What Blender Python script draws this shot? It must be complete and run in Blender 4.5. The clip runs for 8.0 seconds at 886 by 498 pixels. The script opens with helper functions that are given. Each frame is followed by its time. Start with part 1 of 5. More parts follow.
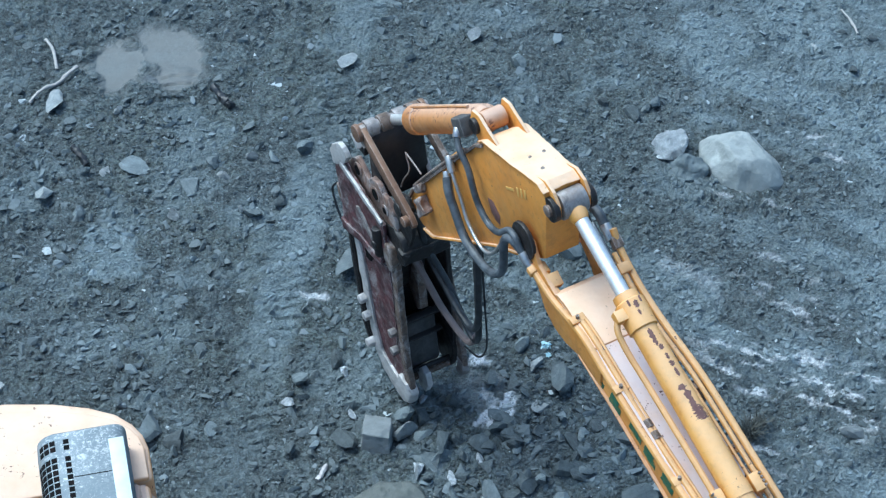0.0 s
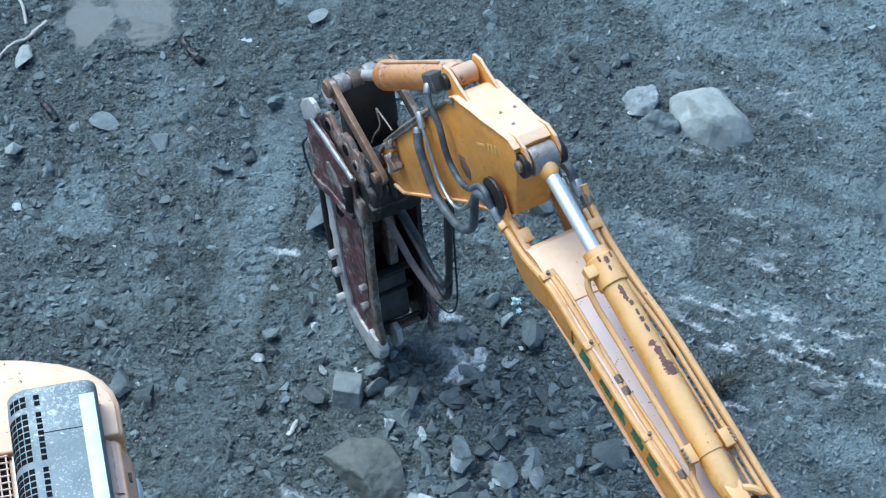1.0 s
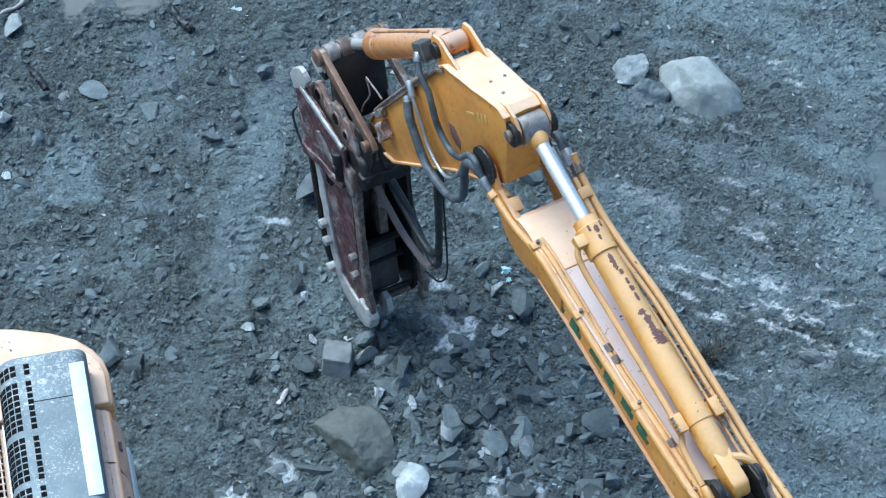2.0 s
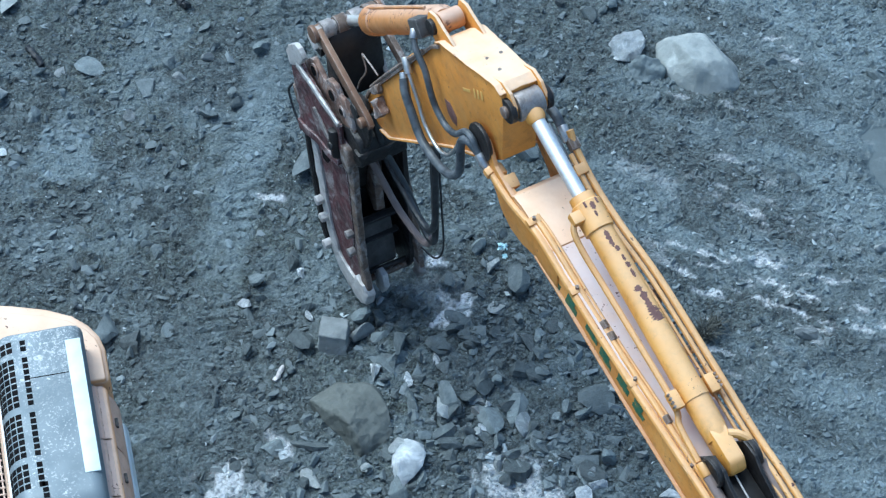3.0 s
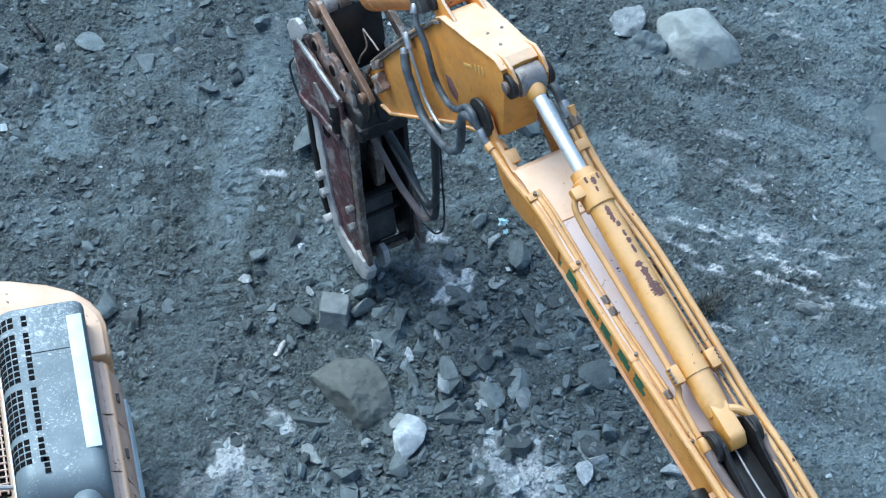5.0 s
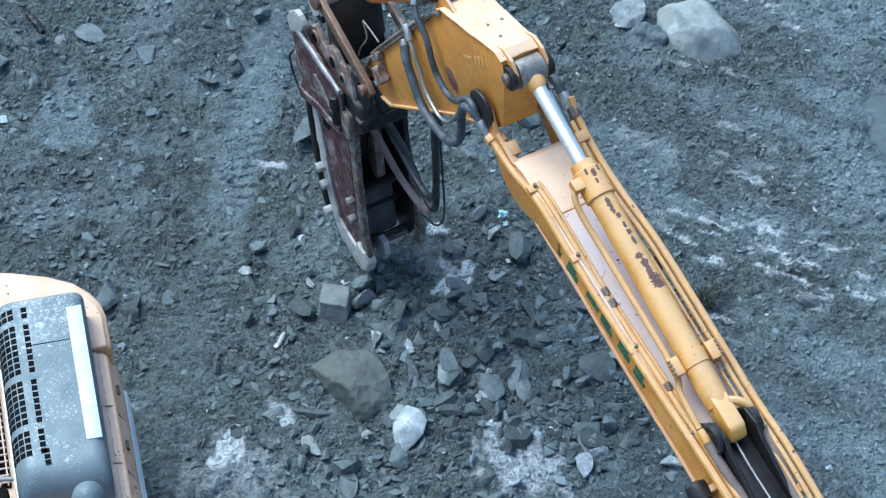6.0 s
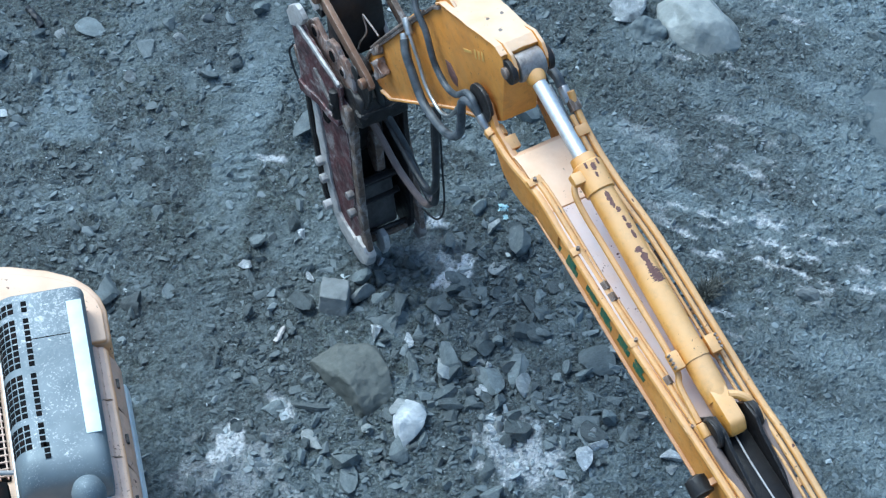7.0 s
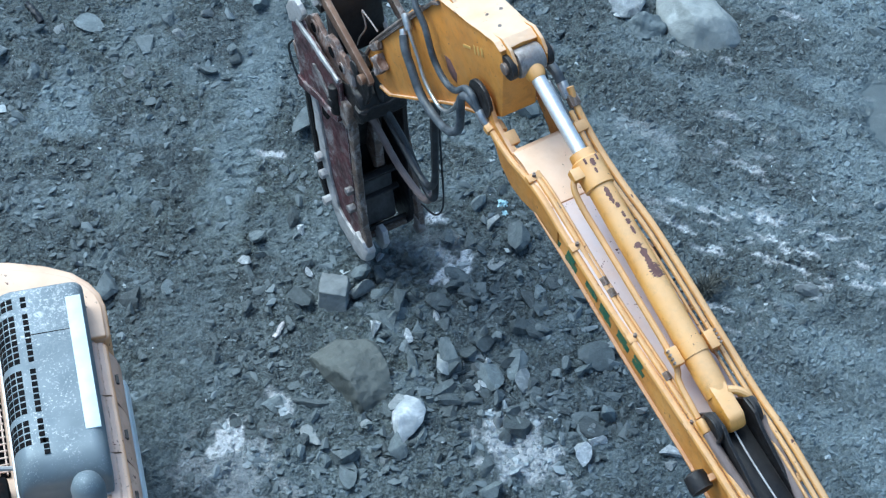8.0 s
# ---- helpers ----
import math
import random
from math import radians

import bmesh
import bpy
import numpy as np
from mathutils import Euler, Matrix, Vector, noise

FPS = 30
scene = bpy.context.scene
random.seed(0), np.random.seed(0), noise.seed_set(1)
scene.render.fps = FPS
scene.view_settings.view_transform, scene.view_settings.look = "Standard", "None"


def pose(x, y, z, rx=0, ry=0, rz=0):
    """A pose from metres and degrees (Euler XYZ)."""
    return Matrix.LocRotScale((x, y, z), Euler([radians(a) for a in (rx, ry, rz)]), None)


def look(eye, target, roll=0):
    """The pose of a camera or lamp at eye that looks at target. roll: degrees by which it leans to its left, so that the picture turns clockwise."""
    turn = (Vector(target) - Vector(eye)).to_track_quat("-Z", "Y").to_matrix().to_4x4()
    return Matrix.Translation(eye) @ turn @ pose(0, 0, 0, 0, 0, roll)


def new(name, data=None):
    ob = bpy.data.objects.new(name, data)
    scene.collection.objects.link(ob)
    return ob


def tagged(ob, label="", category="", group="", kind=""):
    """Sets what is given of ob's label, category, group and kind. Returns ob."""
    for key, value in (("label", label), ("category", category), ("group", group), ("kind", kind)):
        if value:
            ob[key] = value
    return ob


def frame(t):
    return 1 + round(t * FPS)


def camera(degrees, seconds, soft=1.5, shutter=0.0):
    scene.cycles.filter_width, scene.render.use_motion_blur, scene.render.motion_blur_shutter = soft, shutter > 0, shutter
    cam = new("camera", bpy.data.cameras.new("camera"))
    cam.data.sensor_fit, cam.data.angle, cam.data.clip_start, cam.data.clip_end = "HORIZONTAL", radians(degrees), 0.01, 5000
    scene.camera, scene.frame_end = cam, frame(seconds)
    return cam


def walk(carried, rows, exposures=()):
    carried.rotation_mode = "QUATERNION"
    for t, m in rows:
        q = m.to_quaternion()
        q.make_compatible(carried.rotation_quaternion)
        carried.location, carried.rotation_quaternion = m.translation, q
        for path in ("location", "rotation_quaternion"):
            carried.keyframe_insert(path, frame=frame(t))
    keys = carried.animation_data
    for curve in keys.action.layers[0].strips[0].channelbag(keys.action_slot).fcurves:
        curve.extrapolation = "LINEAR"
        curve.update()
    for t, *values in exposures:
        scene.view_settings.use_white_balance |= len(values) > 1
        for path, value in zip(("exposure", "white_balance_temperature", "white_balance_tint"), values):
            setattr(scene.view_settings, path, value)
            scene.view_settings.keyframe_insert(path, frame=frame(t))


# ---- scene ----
FOV, EYE, PITCH = 20.0, 19.0, 50.0
cam = camera(FOV, 8.0, soft=1.25)
# seconds, degrees up, degrees to the left, from the view at 3.5 s; the camera turns where it stands
ROWS = [
    (0.0, 2.425, 1.006), (0.5, 1.894, 0.572), (1.0, 1.420, 0.335), (1.5, 1.046, 0.197),
    (3.0, 0.178, 0.019), (3.5, 0.000, 0.004), (4.0, -0.157, 0.021), (4.5, -0.276, 0.036),
    (6.0, -0.572, 0.040), (6.5, -0.648, 0.039), (7.0, -0.711, 0.036), (7.5, -0.767, 0.024), (8.0, -0.809, 0.019),
]
walk(cam, [(t, pose(0, 0, EYE, 90 - PITCH) @ pose(0, 0, 0, up, left, 0)) for t, up, left in ROWS],
     exposures=[(0.0, 0.47, 5250, -3.0), (8.0, 0.47, 5250, -3.0)])

# ---- light: bright overcast sky, its brightest part high over the far left ----
SUN_UP, SUN_ROUND = 60.0, -55.0      # degrees above the horizon; degrees from +y towards +x
world = bpy.data.worlds.new("world")
scene.world = world
world.use_nodes = True
wn = world.node_tree.nodes
sky = wn.new("ShaderNodeTexSky")
sky.sky_type = "NISHITA"
sky.sun_disc = False
sky.sun_elevation, sky.sun_rotation = radians(SUN_UP), radians(SUN_ROUND)
sky.air_density, sky.dust_density = 1.0, 3.0
wn["Background"].inputs[1].default_value = 0.15
world.node_tree.links.new(sky.outputs[0], wn["Background"].inputs[0])
sun = new("sun", bpy.data.lights.new("sun", "SUN"))
sun.data.energy, sun.data.angle, sun.data.color = 2.3, radians(42), (1.0, 0.97, 0.93)
su, sr = radians(SUN_UP), radians(SUN_ROUND)
sun.matrix_world = look((30 * math.sin(sr) * math.cos(su), 30 * math.cos(sr) * math.cos(su), 30 * math.sin(su)), (0, 0, 0))


# ---- materials ----
class Mat:
    """A node material with short ways to add nodes."""

    def __init__(self, name, rough=0.8, metal=0.0):
        self.m = bpy.data.materials.new(name)
        self.m.use_nodes = True
        self.t = self.m.node_tree
        self.b = self.t.nodes["Principled BSDF"]
        self.b.inputs["Roughness"].default_value = rough
        self.b.inputs["Metallic"].default_value = metal
        self.co = self.node("ShaderNodeTexCoord").outputs["Object"]

    def node(self, kind, **inputs):
        n = self.t.nodes.new(kind)
        for k, v in inputs.items():
            self.put(n.inputs[k.replace("_", " ")], v)
        return n

    def put(self, socket, v):
        if isinstance(v, bpy.types.NodeSocket):
            self.t.links.new(v, socket)
        else:
            socket.default_value = v

    def noise(self, scale, detail=4.0, rough=0.55, co=None, out="Fac", dist=0.0):
        n = self.node("ShaderNodeTexNoise", Vector=co or self.co, Scale=scale, Detail=detail, Roughness=rough, Distortion=dist)
        return n.outputs[out]

    def step(self, v, lo, hi, to0=0.0, to1=1.0):
        n = self.node("ShaderNodeMapRange", Value=v)
        n.inputs[1].default_value, n.inputs[2].default_value, n.inputs[3].default_value, n.inputs[4].default_value = lo, hi, to0, to1
        return n.outputs[0]

    def mix(self, f, a, b, blend="MIX"):
        n = self.t.nodes.new("ShaderNodeMix")
        n.data_type, n.blend_type = "RGBA", blend
        self.put(n.inputs[0], f)
        self.put(n.inputs[6], (*a, 1) if isinstance(a, tuple) else a)
        self.put(n.inputs[7], (*b, 1) if isinstance(b, tuple) else b)
        return n.outputs[2]

    def calc(self, op, a, b=0.0):
        n = self.t.nodes.new("ShaderNodeMath")
        n.operation = op
        self.put(n.inputs[0], a)
        self.put(n.inputs[1], b)
        return n.outputs[0]

    def attr(self, name):
        n = self.t.nodes.new("ShaderNodeAttribute")
        n.attribute_name = name
        return n.outputs["Fac"]

    def upward(self):
        n = self.t.nodes.new("ShaderNodeNewGeometry")
        s = self.t.nodes.new("ShaderNodeSeparateXYZ")
        self.put(s.inputs[0], n.outputs["Normal"])
        return s.outputs[2]

    def edge(self, radius=0.012, lo=0.02, hi=0.16):
        """1 along sharp edges, where paint wears off."""
        b = self.t.nodes.new("ShaderNodeBevel")
        b.samples = 4
        b.inputs["Radius"].default_value = radius
        d = self.t.nodes.new("ShaderNodeVectorMath")
        d.operation = "DOT_PRODUCT"
        self.put(d.inputs[0], b.outputs[0])
        self.put(d.inputs[1], self.t.nodes.new("ShaderNodeNewGeometry").outputs["Normal"])
        return self.step(self.calc("SUBTRACT", 1.0, d.outputs["Value"]), lo, hi)

    def chance(self):
        return self.t.nodes.new("ShaderNodeObjectInfo").outputs["Random"]

    def island(self):
        return self.t.nodes.new("ShaderNodeNewGeometry").outputs["Random Per Island"]

    def bump(self, height, strength=0.4, distance=0.01):
        n = self.node("ShaderNodeBump", Height=height, Strength=strength, Distance=distance)
        self.put(self.b.inputs["Normal"], n.outputs[0])

    def done(self, colour, rough=None):
        self.put(self.b.inputs["Base Color"], (*colour, 1) if isinstance(colour, tuple) else colour)
        if rough is not None:
            self.put(self.b.inputs["Roughness"], rough)
        return self.m


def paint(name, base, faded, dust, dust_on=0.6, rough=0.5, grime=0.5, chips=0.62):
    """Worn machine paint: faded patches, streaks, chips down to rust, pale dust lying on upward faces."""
    m = Mat(name)
    c = m.mix(m.step(m.noise(2.3, 5), 0.35, 0.7), base, faded)
    c = m.mix(m.calc("MULTIPLY", m.step(m.noise(11, 6, 0.7), 0.5, 0.8), grime), c, (0.16, 0.085, 0.035))
    c = m.mix(m.step(m.noise(1.7, 6, 0.7, dist=0.4), 0.48, 0.74, 0.0, 0.5), c, (0.34, 0.165, 0.06))
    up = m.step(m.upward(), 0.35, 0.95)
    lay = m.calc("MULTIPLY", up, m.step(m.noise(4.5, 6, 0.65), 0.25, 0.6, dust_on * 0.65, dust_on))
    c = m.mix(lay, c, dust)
    chip = m.step(m.noise(26, 5, 0.6, dist=0.4), chips, chips + 0.03)
    chip = m.calc("MULTIPLY", chip, m.step(m.noise(3.1, 2), 0.5, 0.6))
    c = m.mix(chip, c, (0.11, 0.05, 0.04))
    worn = m.calc("MULTIPLY", m.edge(), m.step(m.noise(14, 5, 0.7), 0.42, 0.62))
    c = m.mix(m.calc("MULTIPLY", worn, 0.8), c, m.mix(m.step(m.noise(31, 3), 0.45, 0.55), (0.13, 0.065, 0.04), (0.42, 0.33, 0.27)))
    m.bump(m.calc("ADD", m.noise(60, 4), m.calc("MULTIPLY", chip, -0.6)), 0.12, 0.004)
    return m.done(c, m.step(m.noise(9, 4), 0.3, 0.7, rough - 0.08, rough + 0.25))


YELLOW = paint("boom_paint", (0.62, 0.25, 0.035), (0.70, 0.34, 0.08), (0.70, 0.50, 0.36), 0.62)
# stick dust is thick and pale to carry the top faces' bright light too
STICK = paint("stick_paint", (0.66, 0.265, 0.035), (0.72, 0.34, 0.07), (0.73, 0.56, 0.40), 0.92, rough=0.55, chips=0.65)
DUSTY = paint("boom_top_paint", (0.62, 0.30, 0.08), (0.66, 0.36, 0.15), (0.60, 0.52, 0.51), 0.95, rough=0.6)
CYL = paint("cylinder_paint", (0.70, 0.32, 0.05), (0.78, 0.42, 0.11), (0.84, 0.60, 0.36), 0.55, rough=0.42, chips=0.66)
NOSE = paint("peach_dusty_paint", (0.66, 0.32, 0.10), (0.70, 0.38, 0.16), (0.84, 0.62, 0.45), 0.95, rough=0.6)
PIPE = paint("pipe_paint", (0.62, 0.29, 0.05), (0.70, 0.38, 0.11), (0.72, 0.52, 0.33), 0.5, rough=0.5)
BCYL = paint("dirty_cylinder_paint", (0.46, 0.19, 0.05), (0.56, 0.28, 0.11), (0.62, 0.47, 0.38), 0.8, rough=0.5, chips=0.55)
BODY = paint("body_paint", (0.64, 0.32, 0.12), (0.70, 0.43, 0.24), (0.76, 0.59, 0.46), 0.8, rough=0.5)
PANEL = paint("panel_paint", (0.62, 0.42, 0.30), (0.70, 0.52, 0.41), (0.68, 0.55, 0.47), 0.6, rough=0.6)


def steel(name, a, b, rough=0.45, metal=0.7, rust=0.3, rust_colour=(0.14, 0.06, 0.035), bare=0.0, blotch=0.0):
    m = Mat(name, rough, metal)
    c = m.mix(m.step(m.noise(7, 6, 0.65), 0.35, 0.7), a, b)
    c = m.mix(m.calc("MULTIPLY", m.step(m.noise(13, 6, 0.7), 0.48, 0.7), rust), c, rust_colour)
    if blotch:
        c = m.mix(m.calc("MULTIPLY", m.step(m.noise(5.5, 7, 0.75, dist=0.5), 0.5, 0.6), blotch), c, (0.40, 0.38, 0.37))
        c = m.mix(m.calc("MULTIPLY", m.step(m.noise(8.5, 6, 0.7, dist=0.8), 0.54, 0.62), blotch), c, (0.03, 0.026, 0.025))
    if bare:
        c = m.mix(m.calc("MULTIPLY", m.calc("MULTIPLY", m.edge(0.02), m.step(m.noise(12, 5, 0.7), 0.3, 0.6)), bare), c, (0.52, 0.49, 0.47))
    m.bump(m.calc("ADD", m.noise(45, 5), m.noise(9, 4)), 0.35, 0.01)
    return m.done(c, m.step(m.noise(15, 4), 0.3, 0.7, rough - 0.1, rough + 0.25))


CHROME = Mat("chrome_rod", 0.5, 1.0)
CHROME = CHROME.done(CHROME.mix(CHROME.step(CHROME.noise(30, 4), 0.4, 0.8), (0.95, 0.94, 0.92), (0.80, 0.79, 0.77)))
RUBBER = Mat("hose_rubber", 0.45)
RUBBER.bump(RUBBER.noise(80, 3), 0.15, 0.003)
RUBBER = RUBBER.done(RUBBER.mix(RUBBER.step(RUBBER.noise(9, 5), 0.45, 0.75), (0.012, 0.014, 0.017), (0.045, 0.052, 0.06)))
GREYHOSE = Mat("dusty_hose", 0.5)
GREYHOSE.bump(GREYHOSE.noise(80, 3), 0.15, 0.003)
GREYHOSE = GREYHOSE.done(GREYHOSE.mix(GREYHOSE.step(GREYHOSE.noise(8, 5), 0.35, 0.7), (0.03, 0.037, 0.045), (0.13, 0.15, 0.17)))
BROWNHOSE = Mat("muddy_hose", 0.7)
BROWNHOSE = BROWNHOSE.done(BROWNHOSE.mix(BROWNHOSE.noise(9, 5), (0.11, 0.085, 0.075), (0.27, 0.21, 0.19)))
FITTING = steel("fitting_steel", (0.55, 0.57, 0.58), (0.35, 0.36, 0.37), 0.35, 0.9, 0.2)
# greasy parts, and near-black colour for the shade inside the crusher
BLACK = steel("greasy_or_shade_black_steel", (0.007, 0.007, 0.008), (0.018, 0.017, 0.017), 0.45, 0.1, 0.3, (0.035, 0.022, 0.017), bare=0.22)
WORN = steel("worn_bare_steel", (0.36, 0.35, 0.34), (0.22, 0.20, 0.19), 0.5, 0.55, 0.45, (0.15, 0.09, 0.06), bare=0.6, blotch=0.4)
RUST = steel("rusty_steel", (0.13, 0.09, 0.068), (0.20, 0.15, 0.115), 0.65, 0.25, 0.6, (0.09, 0.05, 0.035), bare=0.7, blotch=0.5)
RED = steel("faded_red_paint", (0.105, 0.027, 0.031), (0.04, 0.018, 0.021), 0.55, 0.1, 0.6, (0.085, 0.06, 0.058), bare=0.9, blotch=0.25)
INNER = steel("dark_grey_inner_steel", (0.10, 0.10, 0.10), (0.045, 0.044, 0.043), 0.6, 0.2, 0.4, (0.03, 0.025, 0.022), bare=0.6)
BAR = steel("pitted_grey_brown_steel", (0.17, 0.125, 0.095), (0.075, 0.052, 0.04), 0.6, 0.2, 0.5, (0.26, 0.22, 0.19), bare=0.7, blotch=0.6)
MAROON = steel("maroon_worn_paint", (0.115, 0.04, 0.045), (0.05, 0.025, 0.028), 0.5, 0.1, 0.5, (0.16, 0.11, 0.10), bare=1.0, blotch=0.6)
EAR = steel("scraped_ear_steel", (0.30, 0.19, 0.14), (0.12, 0.07, 0.055), 0.55, 0.2, 0.4, (0.36, 0.29, 0.25), bare=1.0, blotch=0.7)
PALE = steel("pale_scraped_steel", (0.56, 0.56, 0.55), (0.38, 0.37, 0.36), 0.55, 0.3, 0.25, (0.25, 0.19, 0.16), bare=0.5, blotch=0.3)
LINK = steel("brown_link_steel", (0.17, 0.095, 0.058), (0.235, 0.15, 0.10), 0.5, 0.3, 0.4, (0.14, 0.09, 0.07), bare=0.7)
GREEN = Mat("green_lettering", 0.6)
GREEN = GREEN.done(GREEN.mix(GREEN.step(GREEN.noise(24, 4), 0.45, 0.6), (0.02, 0.13, 0.075), (0.10, 0.15, 0.06)))
SCUFF = Mat("bare_scuff", 0.7)
SCUFF = SCUFF.done(SCUFF.mix(SCUFF.noise(30, 4), (0.10, 0.045, 0.04), (0.22, 0.12, 0.10)))
DECAL = Mat("pale_decal", 0.6)
DECAL = DECAL.done(DECAL.mix(DECAL.noise(30, 3), (0.72, 0.45, 0.12), (0.62, 0.36, 0.09)))
TYRE = Mat("track_steel", 0.8, 0.2)
TYRE = TYRE.done(TYRE.mix(TYRE.noise(8, 5), (0.06, 0.055, 0.05), (0.14, 0.13, 0.12)))
GLASS = Mat("tinted_glass", 0.05)
GLASS = GLASS.done((0.03, 0.035, 0.04))


def hood_metal():
    """Grey sheet metal under pale splashed dust."""
    m = Mat("splashed_grey_metal", 0.45, 0.25)
    c = m.mix(m.step(m.noise(1.6, 4), 0.35, 0.7), (0.125, 0.16, 0.18), (0.20, 0.245, 0.27))
    up = m.step(m.upward(), 0.2, 0.9)
    c = m.mix(m.calc("MULTIPLY", up, m.step(m.noise(2.4, 5), 0.35, 0.75, 0.05, 0.4)), c, (0.26, 0.30, 0.325))
    speck = m.step(m.noise(55, 3, 0.65), 0.58, 0.64)
    way = m.node("ShaderNodeSeparateXYZ", Vector=m.co)
    splash = m.calc("ADD", m.step(m.noise(2.0, 3), 0.42, 0.6), m.step(way.outputs[1], 0.1, 0.8))
    speck = m.calc("MULTIPLY", speck, m.calc("MINIMUM", splash, 1.0))
    fine = m.calc("MULTIPLY", m.step(m.noise(28, 5, 0.75), 0.52, 0.60), m.step(way.outputs[1], 0.15, 0.75, 0.0, 0.8))
    speck = m.calc("MAXIMUM", speck, fine)
    blot = m.step(m.noise(9, 3, 0.5), 0.69, 0.73)
    c = m.mix(m.calc("MULTIPLY", m.calc("MULTIPLY", m.calc("MAXIMUM", speck, blot), up), 0.7), c, (0.60, 0.62, 0.62))
    m.bump(m.noise(30, 4), 0.1, 0.004)
    return m.done(c, m.step(m.noise(6, 4), 0.3, 0.7, 0.42, 0.7))


HOOD = hood_metal()
STRIP = Mat("white_sheet", 0.45)
STRIP.bump(STRIP.noise(12, 4), 0.1, 0.004)
STRIP = STRIP.done(STRIP.mix(STRIP.step(STRIP.noise(5, 5), 0.4, 0.75), (0.64, 0.72, 0.74), (0.50, 0.60, 0.63)))
# black for dark boxes and for plates that paint the shade in holes
DARKBOX = steel("black_metal_and_hole_shade", (0.006, 0.007, 0.008), (0.012, 0.013, 0.014), 0.85, 0.0, 0.1)
DARKBOX.node_tree.nodes["Principled BSDF"].inputs["Specular IOR Level"].default_value = 0.05


def stone(name, a, b, pale, pale_lo=0.6, rough=0.75, veins=0.0, spread=0.25):
    """Broken rock: mottled, grained, with pale dust and mineral patches; each stone differs a little."""
    m = Mat(name, rough)
    w = m.t.nodes.new("ShaderNodeVectorMath")
    w.operation = "ADD"
    m.put(w.inputs[0], m.co)
    s = m.node("ShaderNodeCombineXYZ", X=m.calc("MULTIPLY", m.chance(), 37.0), Y=m.calc("MULTIPLY", m.chance(), 19.0))
    m.put(w.inputs[1], s.outputs[0])
    co = w.outputs[0]
    c = m.mix(m.step(m.noise(4, 6, 0.6, co), 0.32, 0.7), a, b)
    c = m.mix(m.calc("MULTIPLY", m.step(m.noise(3.0, 5, 0.6, co, dist=0.6), pale_lo, pale_lo + 0.12), 0.8), c, pale)
    if veins:
        v = m.calc("ABSOLUTE", m.calc("SUBTRACT", m.noise(5, 3, 0.5, co, dist=1.2), 0.5))
        c = m.mix(m.calc("MULTIPLY", m.step(v, 0.0, 0.02, 1.0, 0.0), veins), c, pale)
    c = m.mix(m.calc("MULTIPLY", m.step(m.upward(), 0.3, 1.0), m.step(m.noise(9, 6, 0.7, co), 0.4, 0.75, 0.05, 0.4)), c, pale)
    c = m.mix(1.0, c, m.step(m.chance(), 0.0, 1.0, 1.0 - spread, 1.0 + spread), "MULTIPLY")
    h = m.calc("ADD", m.noise(22, 8, 0.7, co), m.calc("MULTIPLY", m.noise(6, 5, 0.6, co), 1.5))
    m.bump(h, 0.55, 0.02)
    return m.done(c, m.step(m.noise(14, 4, 0.6, co), 0.3, 0.7, rough - 0.15, rough + 0.15))


SLATE = stone("dark_slate", (0.042, 0.054, 0.058), (0.088, 0.107, 0.112), (0.132, 0.162, 0.172), 0.6)
GREYROCK = stone("grey_rock", (0.080, 0.10, 0.107), (0.15, 0.182, 0.19), (0.215, 0.26, 0.273), 0.58)
PALEROCK = stone("pale_weathered_rock", (0.165, 0.187, 0.19), (0.26, 0.287, 0.29), (0.38, 0.415, 0.42), 0.58)
WHITEROCK = stone("white_mineral_rock", (0.20, 0.23, 0.245), (0.42, 0.46, 0.48), (0.70, 0.74, 0.76), 0.52)
BOULDER = stone("weathered_boulder", (0.21, 0.235, 0.23), (0.315, 0.345, 0.335), (0.45, 0.48, 0.47), 0.56, spread=0.05)
MIXEDROCK = stone("white_veined_rock", (0.12, 0.14, 0.15), (0.22, 0.25, 0.27), (0.72, 0.78, 0.80), 0.49, veins=0.15)
OLIVEROCK = stone("olive_dark_rock", (0.085, 0.095, 0.088), (0.125, 0.14, 0.13), (0.19, 0.21, 0.20), 0.66, spread=0.05)


# ---- mesh helpers ----
def obj(name, bm, material, smooth=30):
    me = bpy.data.meshes.new(name)
    bm.normal_update()
    if smooth:
        lim = radians(smooth)
        for e in bm.edges:
            e.smooth = len(e.link_faces) == 2 and e.calc_face_angle(3.2) < lim
        for fa in bm.faces:
            fa.smooth = True
    bm.to_mesh(me)
    bm.free()
    me.materials.append(material)
    return new(name, me)


def part(name, bm, material, parent, label="", smooth=30):
    """Links a bmesh as one mesh object under a thing or a part."""
    ob = obj(name, bm, material, smooth)
    ob.parent = parent
    return tagged(ob, label)


def empty(name, m, label, category, group="", kind=""):
    e = new(name)
    e.empty_display_size = 0.2
    e.matrix_world = m
    return tagged(e, label, category, group, kind)


def bevel(bm, width, segments=2, angle=25):
    edges = [e for e in bm.edges if len(e.link_faces) == 2 and e.calc_face_angle(0) > radians(angle)]
    if edges and width:
        bmesh.ops.bevel(bm, geom=edges, offset=width, segments=segments, affect="EDGES", profile=0.5, clamp_overlap=True)
    return bm


